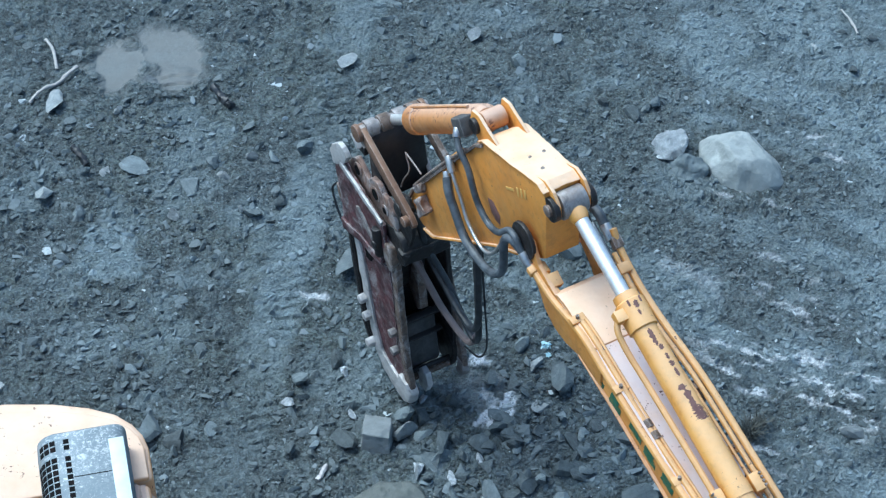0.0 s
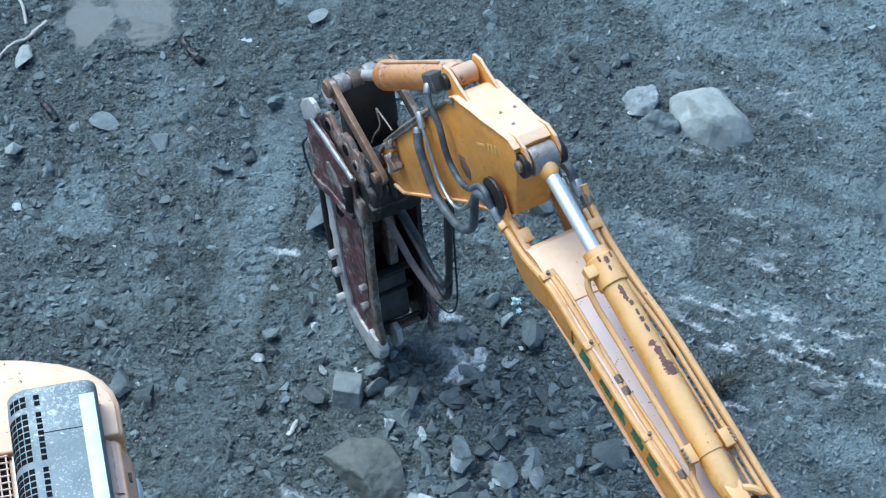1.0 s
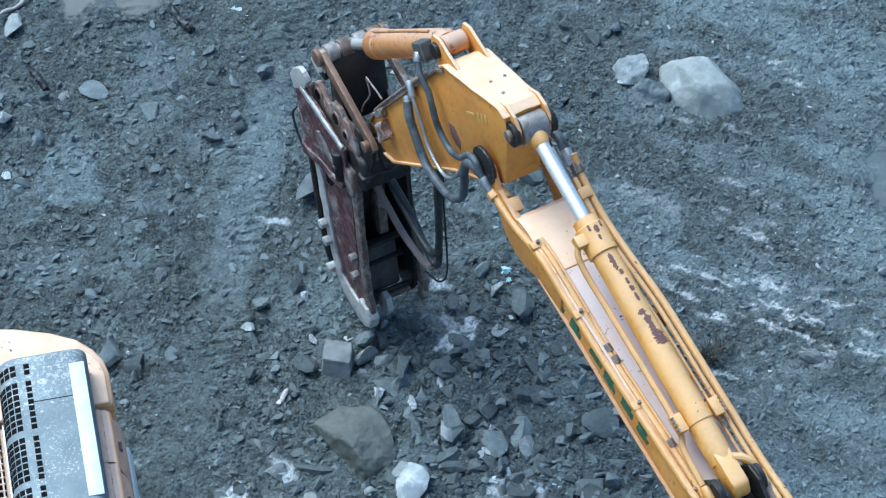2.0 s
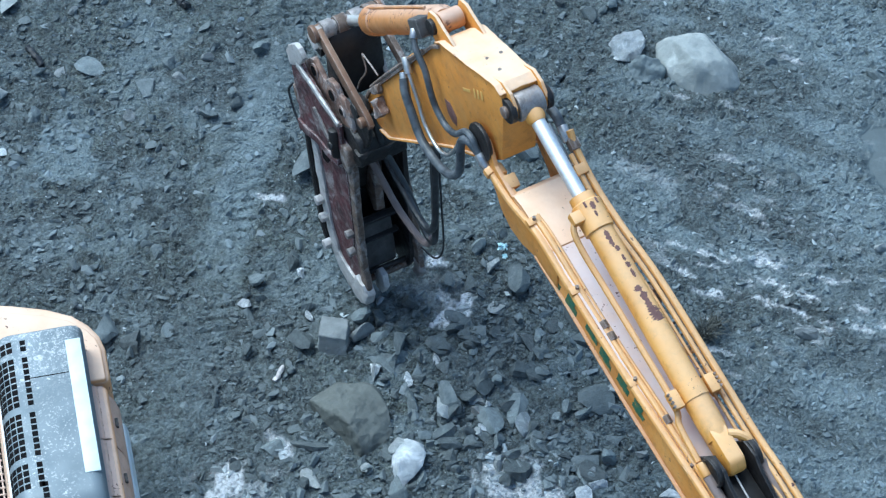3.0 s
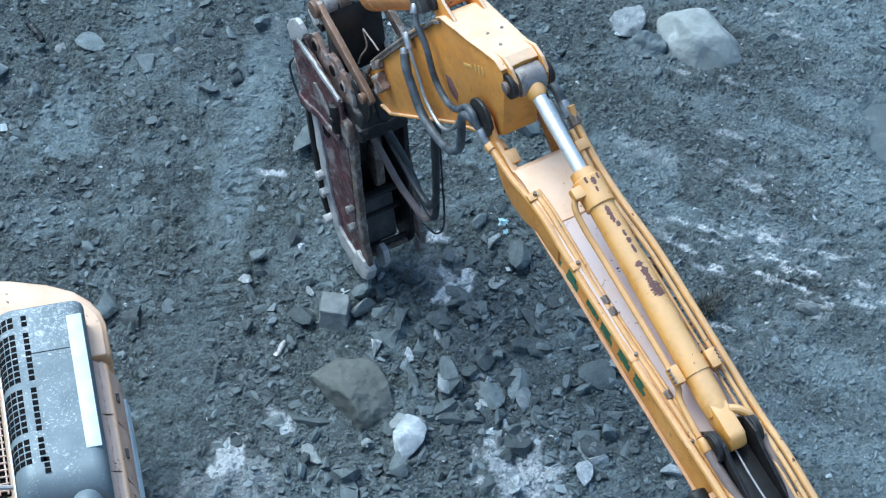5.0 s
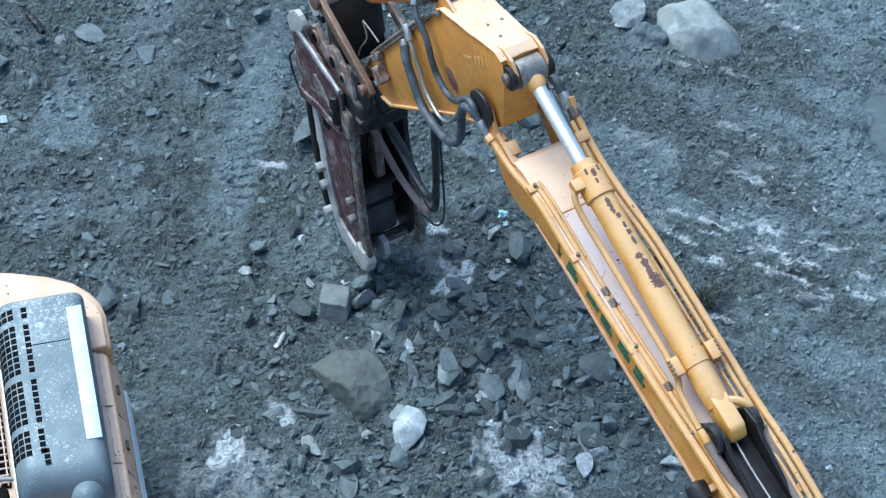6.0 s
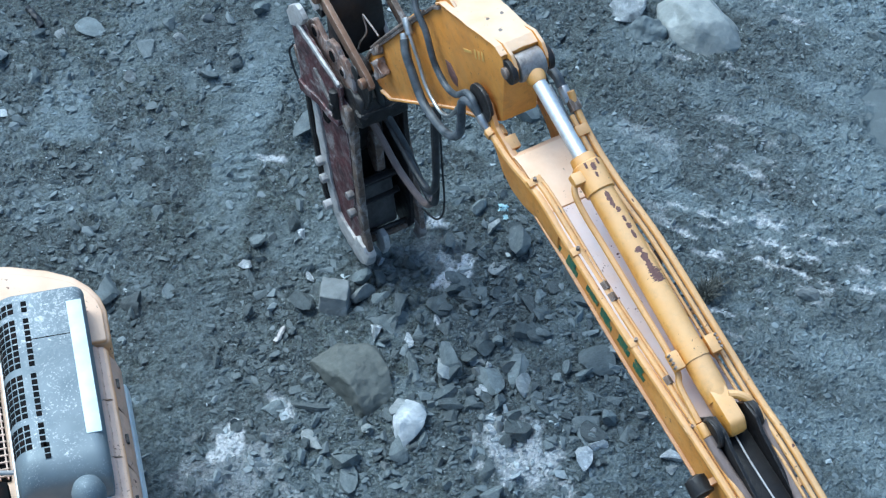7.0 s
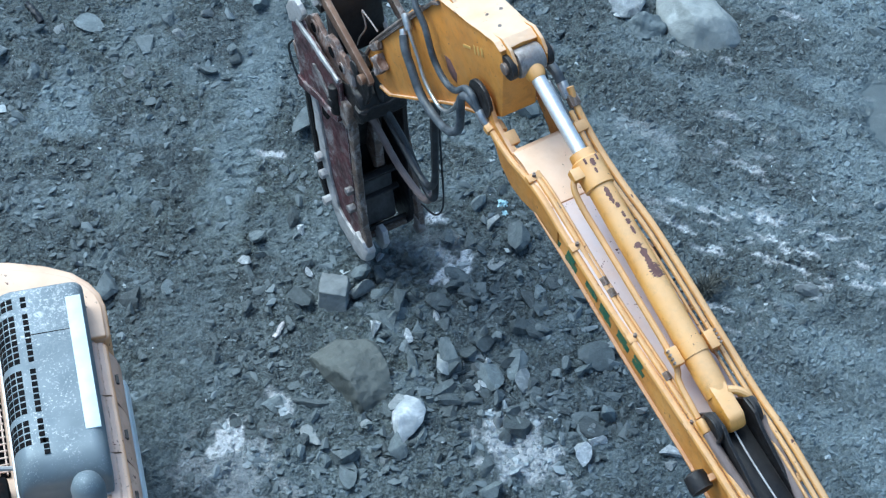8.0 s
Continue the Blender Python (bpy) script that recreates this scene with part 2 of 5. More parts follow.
def prism(pts, y0, y1, width=0.012, bm=None):
    """A side outline of (x, z) points, drawn out from y0 to y1, its edges rounded."""
    own = bmesh.new()
    a = [own.verts.new((x, y0, z)) for x, z in pts]
    b = [own.verts.new((x, y1, z)) for x, z in pts]
    own.faces.new(a)
    own.faces.new(b[::-1])
    n = len(pts)
    for i in range(n):
        own.faces.new((a[i], b[i], b[(i + 1) % n], a[(i + 1) % n]))
    bmesh.ops.recalc_face_normals(own, faces=own.faces)
    bevel(own, width)
    return join(bm, own)


def join(bm, other):
    if bm is None:
        return other
    me = bpy.data.meshes.new("part")
    other.to_mesh(me)
    other.free()
    bm.from_mesh(me)
    bpy.data.meshes.remove(me)
    return bm


def box(c, size, width=0.01, bm=None, turn=None):
    own = bmesh.new()
    bmesh.ops.create_cube(own, size=1.0)
    bmesh.ops.scale(own, vec=size, verts=own.verts)
    bevel(own, width)
    if turn is not None:
        bmesh.ops.rotate(own, cent=(0, 0, 0), matrix=turn, verts=own.verts)
    bmesh.ops.translate(own, vec=c, verts=own.verts)
    return join(bm, own)


def rod(p, q, r, seg=20, width=0.0, bm=None, r2=None):
    """A round bar from p to q."""
    p, q = Vector(p), Vector(q)
    own = bmesh.new()
    bmesh.ops.create_cone(own, cap_ends=True, segments=seg, radius1=r, radius2=r if r2 is None else r2, depth=(q - p).length)
    bevel(own, width, 2, 50)
    turn = (q - p).to_track_quat("Z", "Y").to_matrix()
    bmesh.ops.rotate(own, cent=(0, 0, 0), matrix=turn, verts=own.verts)
    bmesh.ops.translate(own, vec=(p + q) / 2, verts=own.verts)
    return join(bm, own)


def turned(p, q, outline, seg=28, bm=None):
    """A body of revolution about p to q; outline: (share of the way in metres from p, radius)."""
    p, q = Vector(p), Vector(q)
    m = (q - p).to_track_quat("Z", "Y").to_matrix()
    own = bmesh.new()
    rings = []
    for d, r in outline:
        rings.append([own.verts.new(p + m @ Vector((r * math.cos(2 * math.pi * i / seg), r * math.sin(2 * math.pi * i / seg), d))) for i in range(seg)])
    for a, b in zip(rings, rings[1:]):
        for i in range(seg):
            own.faces.new((a[i], a[(i + 1) % seg], b[(i + 1) % seg], b[i]))
    own.faces.new(rings[0][::-1])
    own.faces.new(rings[-1])
    bmesh.ops.recalc_face_normals(own, faces=own.faces)
    return join(bm, own)


def spline(pts, steps=8):
    """Points on a smooth line through pts."""
    pts = [Vector(p) for p in pts]
    e = [pts[0] * 2 - pts[1], *pts, pts[-1] * 2 - pts[-2]]
    out = []
    for i in range(1, len(e) - 2):
        a, b, c, d = e[i - 1:i + 3]
        for k in range(steps):
            u = k / steps
            out.append(0.5 * (2 * b + (c - a) * u + (2 * a - 5 * b + 4 * c - d) * u * u + (3 * b - a - 3 * c + d) * u ** 3))
    return [*out, pts[-1]]


def tube(pts, r, seg=10, steps=8, bm=None):
    """A hose or pipe along a smooth line through pts."""
    line = spline(pts, steps) if steps > 1 else [Vector(p) for p in pts]
    own = bmesh.new()
    side = None
    rings = []
    for i, p in enumerate(line):
        d = (line[min(i + 1, len(line) - 1)] - line[max(i - 1, 0)]).normalized()
        if side is None:
            side = d.orthogonal().normalized()
        side = (side - d * side.dot(d)).normalized()
        over = d.cross(side)
        rings.append([own.verts.new(p + r * (math.cos(2 * math.pi * k / seg) * side + math.sin(2 * math.pi * k / seg) * over)) for k in range(seg)])
    for a, b in zip(rings, rings[1:]):
        for i in range(seg):
            own.faces.new((a[i], a[(i + 1) % seg], b[(i + 1) % seg], b[i]))
    own.faces.new(rings[0][::-1])
    own.faces.new(rings[-1])
    bmesh.ops.recalc_face_normals(own, faces=own.faces)
    return join(bm, own)


def batter(bm, amount=0.012, length=0.06, grain=9.0):
    """Breaks up large faces and pushes the skin about, as long use has dented and chipped it."""
    for _ in range(4):
        bmesh.ops.triangulate(bm, faces=bm.faces)
        long = [e for e in bm.edges if e.calc_length() > length]
        if not long:
            break
        bmesh.ops.subdivide_edges(bm, edges=long, cuts=1)
    bmesh.ops.triangulate(bm, faces=bm.faces)
    bm.normal_update()
    for v in bm.verts:
        v.co += amount * Vector((noise.fractal(v.co * grain, 0.8, 2.0, 3), 0.6 * noise.fractal(v.co * grain + Vector((5, 0, 0)), 0.8, 2.0, 3), noise.fractal(v.co * grain + Vector((0, 5, 0)), 0.8, 2.0, 3)))
    return bm


# ---- ground ----
def lane(x, y, x0, y0, x1, y1, half):
    """How much a place lies in a straight lane, 0 to 1, and how far along it, in metres."""
    dx, dy = x1 - x0, y1 - y0
    n = math.hypot(dx, dy)
    dx, dy = dx / n, dy / n
    along, across = (x - x0) * dx + (y - y0) * dy, abs((x - x0) * dy - (y - y0) * dx)
    return min(1.0, max(0.0, (half + 0.12 * noise.noise((x * 2.1, y * 2.1, 3.0)) - across) / 0.12)), along


def blob(x, y, cx, cy, rx, ry, turn=0.0, ragged=0.5, grain=3.0, soft=0.35):
    """A patch with a ragged edge: 1 inside, 0 outside."""
    c, s = math.cos(turn), math.sin(turn)
    u, v = ((x - cx) * c + (y - cy) * s) / rx, ((y - cy) * c - (x - cx) * s) / ry
    d = math.hypot(u, v)
    if d > 1.8:
        return 0.0
    d += ragged * noise.fractal((x * grain, y * grain, 7.0), 0.9, 2.0, 5)
    return min(1.0, max(0.0, (1.0 - d) / soft))


def mud(x, y):
    return max(blob(x, y, -3.45, 20.30, 0.42, 0.68, 0.35, 0.35), blob(x, y, -4.05, 20.1, 0.34, 0.5, 0.1, 0.5),
               blob(x, y, 4.75, 17.25, 0.62, 0.8, 0.3, 0.4))


def height(x, y):
    """The lie of the ground."""
    if not (-14 < x < 14 and 3 < y < 32):
        return 0.0
    edge = min(1.0, (14 - abs(x)) / 4, (y - 3) / 3, (32 - y) / 4)
    z = 0.05 * noise.fractal((x * 0.45, y * 0.45, 1.0), 0.8, 2.0, 3)
    z += 0.032 * noise.fractal((x * 1.9, y * 1.9, 2.0), 0.8, 2.0, 4)
    z += 0.028 * noise.fractal((x * 6.0, y * 6.0, 5.0), 0.7, 2.2, 5)
    z += 0.026 * max(0.0, noise.noise((x * 13.0, y * 13.0, 8.0))) + 0.03 * max(0.0, noise.noise((x * 3.2, y * 4.4, 18.0))) ** 1.5
    # broken crust: low tilted plates with cracks between them
    wx, wy = x + 0.10 * noise.noise((x * 4, y * 4, 71.0)), y + 0.10 * noise.noise((x * 4, y * 4, 72.0))
    for size, lift in ((4.2, 0.030), (9.0, 0.016)):
        far, at = noise.voronoi((wx * size, wy * size * 1.25, 0.5), distance_metric="DISTANCE", exponent=2.5)
        own = noise.cell_vector(at[0] * 31.7)
        tilt = own[0] * (wx * size - at[0][0]) + own[1] * (wy * size * 1.25 - at[0][1])
        crust = max(0.0, min(1.0, 0.6 + 1.4 * noise.noise((x * 0.7, y * 0.7, 73.0 + size))))
        z += crust * lift * (own[2] + 0.9 * tilt - 0.8 * max(0.0, 1.0 - (far[1] - far[0]) / 0.13))
    m = mud(x, y)
    z = z * (1 - m) - 0.03 * m
    for x0, y0, x1, y1, half in ((-1.49, 20.6, -2.42, 14.6, 0.31), (-3.55, 18.6, -4.1, 14.6, 0.2)):
        on, along = lane(x, y, x0, y0, x1, y1, half)
        if on and -1.5 < along < 6.5:
            on *= 0.35 + 0.65 * max(0.0, min(1.0, 0.55 + 1.6 * noise.noise((x * 1.3, y * 1.3, 9.0))))
            wave = math.sin(2 * math.pi * (along + 0.30 * (x - x0) + 0.05 * noise.noise((x * 3, y * 3, 4.0))) / 0.135)
            part_on = max(0.0, min(1.0, 0.5 + 2.2 * noise.noise((x * 2.3, y * 1.1, 14.0))))
            z = z * (1 - 0.3 * on) + on * (0.012 - 0.12 * part_on * max(0.0, wave) ** 9)
    return z * edge


def grid_axis(lo, hi, step, far):
    a = list(np.arange(lo, hi + step / 2, step))
    d = step
    while a[-1] < far:
        d *= 1.45
        a.append(a[-1] + d)
        a.insert(0, a[0] - d)
    return a


def tone(x, y):
    """How much white dust, pale gravel, wet mud and olive earth lie at a place, 0 to 1 each."""
    d = li = w = o = 0.0
    if -7 < x < 7 and 9 < y < 25:
        d = max(blob(x, y, -1.98, 13.24, 0.16, 0.25, -0.4, 0.5, 5, 0.2), blob(x, y, 0.08, 15.16, 0.22, 0.11, 0.5, 0.7, 7, 0.2), blob(x, y, 0.20, 15.32, 0.07, 0.17, -0.3, 0.7, 7, 0.2), 0.7 * blob(x, y, 0.02, 15.42, 0.10, 0.16, 0.3, 0.8, 7), 0.75 * blob(x, y, 0.72, 13.10, 0.48, 0.34, -0.5, 0.6, 5),
                blob(x, y, 0.50, 13.46, 0.20, 0.12, -0.7, 0.7, 6), blob(x, y, -0.10, 15.86, 0.12, 0.09, 0.2, 0.5, 7, 0.25), 0.8 * blob(x, y, -1.52, 13.66, 0.10, 0.17, 0.6, 0.6, 6),
                0.8 * blob(x, y, -1.74, 16.72, 0.17, 0.05, -0.1, 0.7, 7), 0.35 * blob(x, y, -1.9, 12.85, 0.5, 0.5, 0.2, 0.7, 4), 0.15 * blob(x, y, -0.2, 15.45, 0.5, 0.3, 0.4, 1.0, 5, 0.6),
                0.2 * blob(x, y, 2.15, 16.95, 0.42, 0.16, -0.6, 1.0, 4, 0.7))
        # thin broken white streaks that run down to the lower right
        run, across = x * 0.93 - y * 0.37, x * 0.37 + y * 0.93
        if x > 1.9 and y < 19:
            band = noise.fractal((run * 0.5, across * 1.5, 41.0), 0.8, 2.0, 3) + 0.5 * blob(x, y, 3.5, 15.3, 1.5, 0.65, -0.3, 0.6, 2, 0.6) + 0.22 * blob(x, y, 2.9, 16.9, 1.0, 0.8, -0.5, 0.6, 2, 0.6)
            fleck = noise.fractal((run * 2.6, across * 8.0, 43.0), 0.7, 2.1, 5)
            d = max(d, min(0.85, max(0.0, (fleck - 0.20) * 3.0)) * min(1.0, max(0.0, (band - 0.22) * 2.4)) * min(1.0, (x - 1.9) * 2))
        streak = noise.fractal((x * 0.9 + y * 1.25, y * 0.35 - x * 0.25, 11.0), 0.8, 2.0, 4)
        li = min(1.0, max(0.0, (x - 2.3 + 2.6 * streak) / 1.6)) * min(1.0, max(0.3, 0.58 + 1.5 * noise.fractal((run * 0.9, across * 2.0, 51.0), 0.8, 2.0, 4)))
        li = max(li, min(1.0, max(0.0, (streak - 0.1) * 3.0)) * min(1.0, max(0.0, (x - 1.3) / 1.0)))
        on, along = lane(x, y, -1.49, 20.6, -2.42, 14.6, 0.31)
        li = max(li, 0.95 * on * min(1.0, max(0.0, 0.7 + 1.3 * noise.noise((x * 0.8, y * 0.8, 6.0))) * min(1.0, max(0.25, (y - 14.6) / 2.0))))
        li = max(li, 0.52 * min(1.0, max(0.0, (noise.fractal((x * 1.1, y * 1.5, 61.0), 0.8, 2.0, 4) - 0.12) * 3.0)))
        li = max(li, 1.0 * blob(x, y, -3.85, 17.25, 0.40, 0.46, 0.2, 0.6, 3), 0.5 * blob(x, y, -3.95, 16.1, 0.42, 0.4, 0.0, 0.7, 3), 0.4 * blob(x, y, -3.3, 18.2, 0.5, 0.4, 0.0, 0.7, 3), 0.95 * blob(x, y, 4.0, 20.05, 0.85, 0.28, 0.12, 0.5), 0.95 * blob(x, y, 2.5, 20.5, 0.42, 0.6, 0.6, 0.5), 0.8 * blob(x, y, 4.0, 18.9, 0.5, 0.4, -0.5, 0.6), 0.5 * blob(x, y, 3.4, 20.5, 1.3, 0.9, 0.2, 0.7, 2), 0.65 * blob(x, y, 2.0, 16.8, 0.6, 0.45, -0.7, 0.7, 3), 0.5 * blob(x, y, -1.3, 12.9, 1.6, 0.75, 0.0, 0.8, 2, 0.8), 0.35 * blob(x, y, 1.2, 13.0, 1.2, 0.6, 0.0, 0.8, 2, 0.8), 0.55 * blob(x, y, 3.2, 13.5, 1.6, 1.0, 0.0, 0.9, 2, 0.8))
        w = mud(x, y)
        o = min(1.0, max(0.0, 0.5 + 1.3 * noise.fractal((x * 0.7, y * 0.7, 21.0), 0.8, 2.0, 3))) * (1.0 if x < 1.5 else 0.5)
    return d, li, w, o


def mottle(m, c):
    """Darker and paler patches of fines, at random, that run over ground and chips alike."""
    c = m.mix(m.step(m.noise(0.9, 5, 0.65, dist=0.6), 0.52, 0.68, 0.0, 0.30), c, (0.128, 0.160, 0.168))
    c = m.mix(m.step(m.noise(2.7, 6, 0.7, dist=0.8), 0.57, 0.70, 0.0, 0.32), c, (0.148, 0.185, 0.195))
    return m.mix(m.step(m.noise(2.1, 6, 0.7, dist=0.5), 0.50, 0.32, 0.0, 0.6), c, (0.032, 0.041, 0.044))


def ground():
    xs, ys = grid_axis(-5.3, 5.3, 0.022, 2500), grid_axis(12.2, 21.9, 0.024, 2500)
    n = len(xs)
    co, dust, light, wet, olive = [], [], [], [], []
    for y in ys:
        for x in xs:
            co.append((x, y, height(x, y)))
            d, li, w, o = tone(x, y)
            dust.append(d), light.append(li), wet.append(w), olive.append(o)
    faces = [(j * n + i, j * n + i + 1, (j + 1) * n + i + 1, (j + 1) * n + i) for j in range(len(ys) - 1) for i in range(n - 1)]
    me = bpy.data.meshes.new("ground")
    me.from_pydata(co, [], faces)
    for name, values in (("dust", dust), ("light", light), ("wet", wet), ("olive", olive)):
        me.attributes.new(name, "FLOAT", "POINT").data.foreach_set("value", values)
    me.polygons.foreach_set("use_smooth", [True] * len(faces))
    m = Mat("crushed_slate_ground", 0.85)
    c = m.mix(m.step(m.noise(1.4, 6, 0.6), 0.3, 0.7), (0.051, 0.066, 0.070), (0.097, 0.119, 0.124))
    c = m.mix(m.calc("MULTIPLY", m.attr("olive"), 0.7), c, (0.078, 0.095, 0.086))
    v = m.node("ShaderNodeTexVoronoi", Vector=m.co, Scale=26.0)
    for scale, lo, hi in ((9.0, 0.78, 1.25), (19.0, 0.62, 1.42), (43.0, 0.55, 1.55)):
        warp = m.node("ShaderNodeVectorMath")
        warp.operation = "MULTIPLY_ADD"
        m.put(warp.inputs[0], m.noise(scale * 0.5, 3, out="Color"))
        m.put(warp.inputs[1], (1.2 / scale, 1.2 / scale, 0.0))
        m.put(warp.inputs[2], m.co)
        cell = m.node("ShaderNodeTexVoronoi", Vector=warp.outputs[0], Scale=scale)
        grey = m.node("ShaderNodeSeparateColor", Color=cell.outputs["Color"])
        c = m.mix(1.0, c, m.step(grey.outputs[0], 0.0, 1.0, lo, hi), "MULTIPLY")
    place = m.node("ShaderNodeSeparateXYZ", Vector=m.co)
    c = mottle(m, c)
    c = m.mix(m.step(m.noise(9, 5, 0.72, dist=0.5), 0.52, 0.60, 0.0, 0.5), c, (0.145, 0.180, 0.190))
    c = m.mix(m.step(m.noise(12, 5, 0.72, dist=0.4), 0.46, 0.38, 0.0, 0.6), c, (0.030, 0.038, 0.041))
    c = m.mix(m.step(m.noise(30, 6, 0.7), 0.45, 0.75, 0.0, 0.5), c, (0.18, 0.225, 0.24))
    c = m.mix(m.step(m.noise(17, 5, 0.7), 0.55, 0.75, 0.0, 0.75), c, (0.034, 0.043, 0.047))
    la = m.calc("MULTIPLY", m.attr("light"), m.step(m.noise(8, 7, 0.72), 0.32, 0.62, 0.25, 1.0))
    c = m.mix(la, c, (0.228, 0.290, 0.312))
    c = m.mix(m.calc("MULTIPLY", m.attr("light"), m.step(m.noise(20, 6, 0.75), 0.58, 0.72, 0.0, 0.6)), c, (0.42, 0.50, 0.53))
    du = m.calc("MULTIPLY", m.attr("dust"), m.step(m.noise(24, 6, 0.75), 0.33, 0.52, 0.3, 1.0))
    c = m.mix(du, c, (0.76, 0.80, 0.83))
    c = m.mix(m.calc("MULTIPLY", m.attr("wet"), m.step(m.noise(5, 5, 0.6), 0.3, 0.7, 0.7, 0.98)), c, m.mix(m.step(place.outputs[0], -1.0, 1.0), m.mix(m.noise(3, 5), (0.096, 0.106, 0.104), (0.138, 0.145, 0.141)), m.mix(m.noise(3, 5), (0.055, 0.074, 0.080), (0.085, 0.108, 0.115))))
    dry = m.calc("SUBTRACT", 1.0, m.calc("MULTIPLY", m.attr("wet"), 0.95))
    hgt = m.calc("ADD", m.calc("MULTIPLY", m.calc("SUBTRACT", 1.0, v.outputs["Distance"]), 0.8), m.noise(48, 8, 0.75))
    m.bump(m.calc("MULTIPLY", hgt, dry), 1.0, 0.04)
    me.materials.append(m.done(c, m.step(m.attr("wet"), 0.0, 1.0, 0.85, 0.55)))
    return tagged(new("ground", me), "dark grey quarry floor of crushed slate with pale dust", "ground", kind="structure")


ground()


# ---- stones ----
def rock_mesh(name, seed, flat=1.0, cuts=9, rough=0.05, sub=3, depth=(0.55, 0.9)):
    """A broken stone about 1 across: a ball cut by planes, with chipped, uneven faces."""
    rnd = random.Random(seed)
    bm = bmesh.new()
    bmesh.ops.create_icosphere(bm, subdivisions=sub, radius=0.62)
    planes = []
    for _ in range(cuts):
        d = Vector((rnd.gauss(0, 1), rnd.gauss(0, 1), rnd.gauss(0, 0.8))).normalized()
        planes.append((d, 0.5 * rnd.uniform(*depth)))
    for v in bm.verts:
        p = v.co.copy()
        for d, k in planes:
            over = p.dot(d) - k
            if over > 0:
                p -= d * over
        q = p * 2.6 + Vector((seed * 3.1, 0, 0))
        p += p.normalized() * rough * noise.fractal(q, 0.8, 2.0, 4)
        v.co = p
    bmesh.ops.scale(bm, vec=(1, 1, flat), verts=bm.verts)
    bm.normal_update()
    me = bpy.data.meshes.new(name)
    for e in bm.edges:
        e.smooth = len(e.link_faces) == 2 and e.calc_face_angle(3.2) < radians(16)
    for fa in bm.faces:
        fa.smooth = True
    bm.to_mesh(me)
    bm.free()
    return me


SHAPES = [rock_mesh("rock", 40 + i, (0.8, 0.55, 0.45, 0.7)[i % 4], 8 + i % 4, 0.02, 2, (0.30, 0.75)) for i in range(16)]
FLAKES = [rock_mesh("rock", 80 + i, 0.28, 7, 0.015, 2, (0.22, 0.7)) for i in range(10)]


def shared(mesh, material, store={}):
    """One copy of a stone's mesh for each material."""
    key = (mesh.name, material.name)
    if key not in store:
        store[key] = mesh.copy()
        store[key].materials.clear()
        store[key].materials.append(material)
    return store[key]


def stone_at(x, y, size, material, label, mesh=None, turn=0.0, tilt=(0.0, 0.0), sink=0.25, name="rock", group="loose rocks"):
    """One stone of size (x, y, z) metres, bedded in the ground."""
    ob = new(name, shared(mesh, material))
    zs = [v.co.z for v in mesh.vertices]
    span = max(zs) - min(zs)
    k = size[2] / span
    z = height(x, y) - min(zs) * k - sink * size[2]
    ob.matrix_world = pose(x, y, z, tilt[0], tilt[1], turn) @ Matrix.Diagonal((size[0], size[1], k, 1))
    return tagged(ob, label, "rock", group)


def hull_stone(x, y, corners, material, label, name, rough, smooth):
    """A stone from its main corners: broken faces with chipped edges and an uneven skin."""
    bm = bmesh.new()
    for c in corners:
        bm.verts.new(c)
    bmesh.ops.convex_hull(bm, input=bm.verts)
    bmesh.ops.delete(bm, geom=[v for v in bm.verts if not v.link_faces], context="VERTS")
    bmesh.ops.dissolve_limit(bm, angle_limit=radians(6), verts=bm.verts, edges=bm.edges)
    bmesh.ops.bevel(bm, geom=bm.edges[:], offset=0.012, segments=2, affect="EDGES", profile=0.5, clamp_overlap=True)
    for _ in range(4):
        bmesh.ops.triangulate(bm, faces=bm.faces)
        long = [e for e in bm.edges if e.calc_length() > 0.03]
        if long:
            bmesh.ops.subdivide_edges(bm, edges=long, cuts=1)
    bmesh.ops.triangulate(bm, faces=bm.faces)
    for _ in range(smooth):
        bmesh.ops.smooth_vert(bm, verts=bm.verts, factor=0.5, use_axis_x=True, use_axis_y=True, use_axis_z=True)
    bm.normal_update()
    shift = Vector((x * 3, y * 3, 0))
    for v in bm.verts:
        p = v.co * 5 + shift
        v.co += v.normal * rough * (noise.fractal(p, 0.8, 2.0, 4) + 0.5 * noise.noise(p * 0.5))
    ob = obj(name, bm, material, 28)
    ob.matrix_world = pose(x, y, height(x, y) - 0.03)
    return tagged(ob, label, "rock", "loose rocks")


hull_stone(2.66, 18.60, [(-0.42, 0.23, 0.12), (-0.31, 0.20, 0.26), (-0.02, 0.22, 0.32), (0.09, 0.20, 0.31), (0.28, -0.17, 0.30), (0.47, -0.33, 0.05), (0.27, -0.48, 0), (-0.04, -0.47, 0.0), (-0.20, -0.33, 0.06), (-0.36, -0.11, 0.11), (-0.06, -0.26, 0.37), (-0.15, -0.08, 0.38), (0.08, -0.24, 0.36), (-0.35, 0.40, 0), (0.2, 0.42, 0), (0.46, 0.0, 0), (-0.42, -0.05, 0), (0.30, -0.42, 0.13)],
           BOULDER, "large rounded pale grey boulder half bedded in gravel", "boulder", 0.010, 6)
hull_stone(1.95, 18.77, [(-0.20, 0.12, 0.05), (-0.06, 0.17, 0.2), (0.13, 0.15, 0.24), (0.17, 0.0, 0.2), (0.10, -0.16, 0.05), (-0.10, -0.15, 0.08), (-0.20, -0.05, 0), (0.15, 0.2, 0), (-0.18, 0.2, 0)],
           MIXEDROCK, "dark rock with a white mineral face beside the boulder", "rock", 0.03, 0)
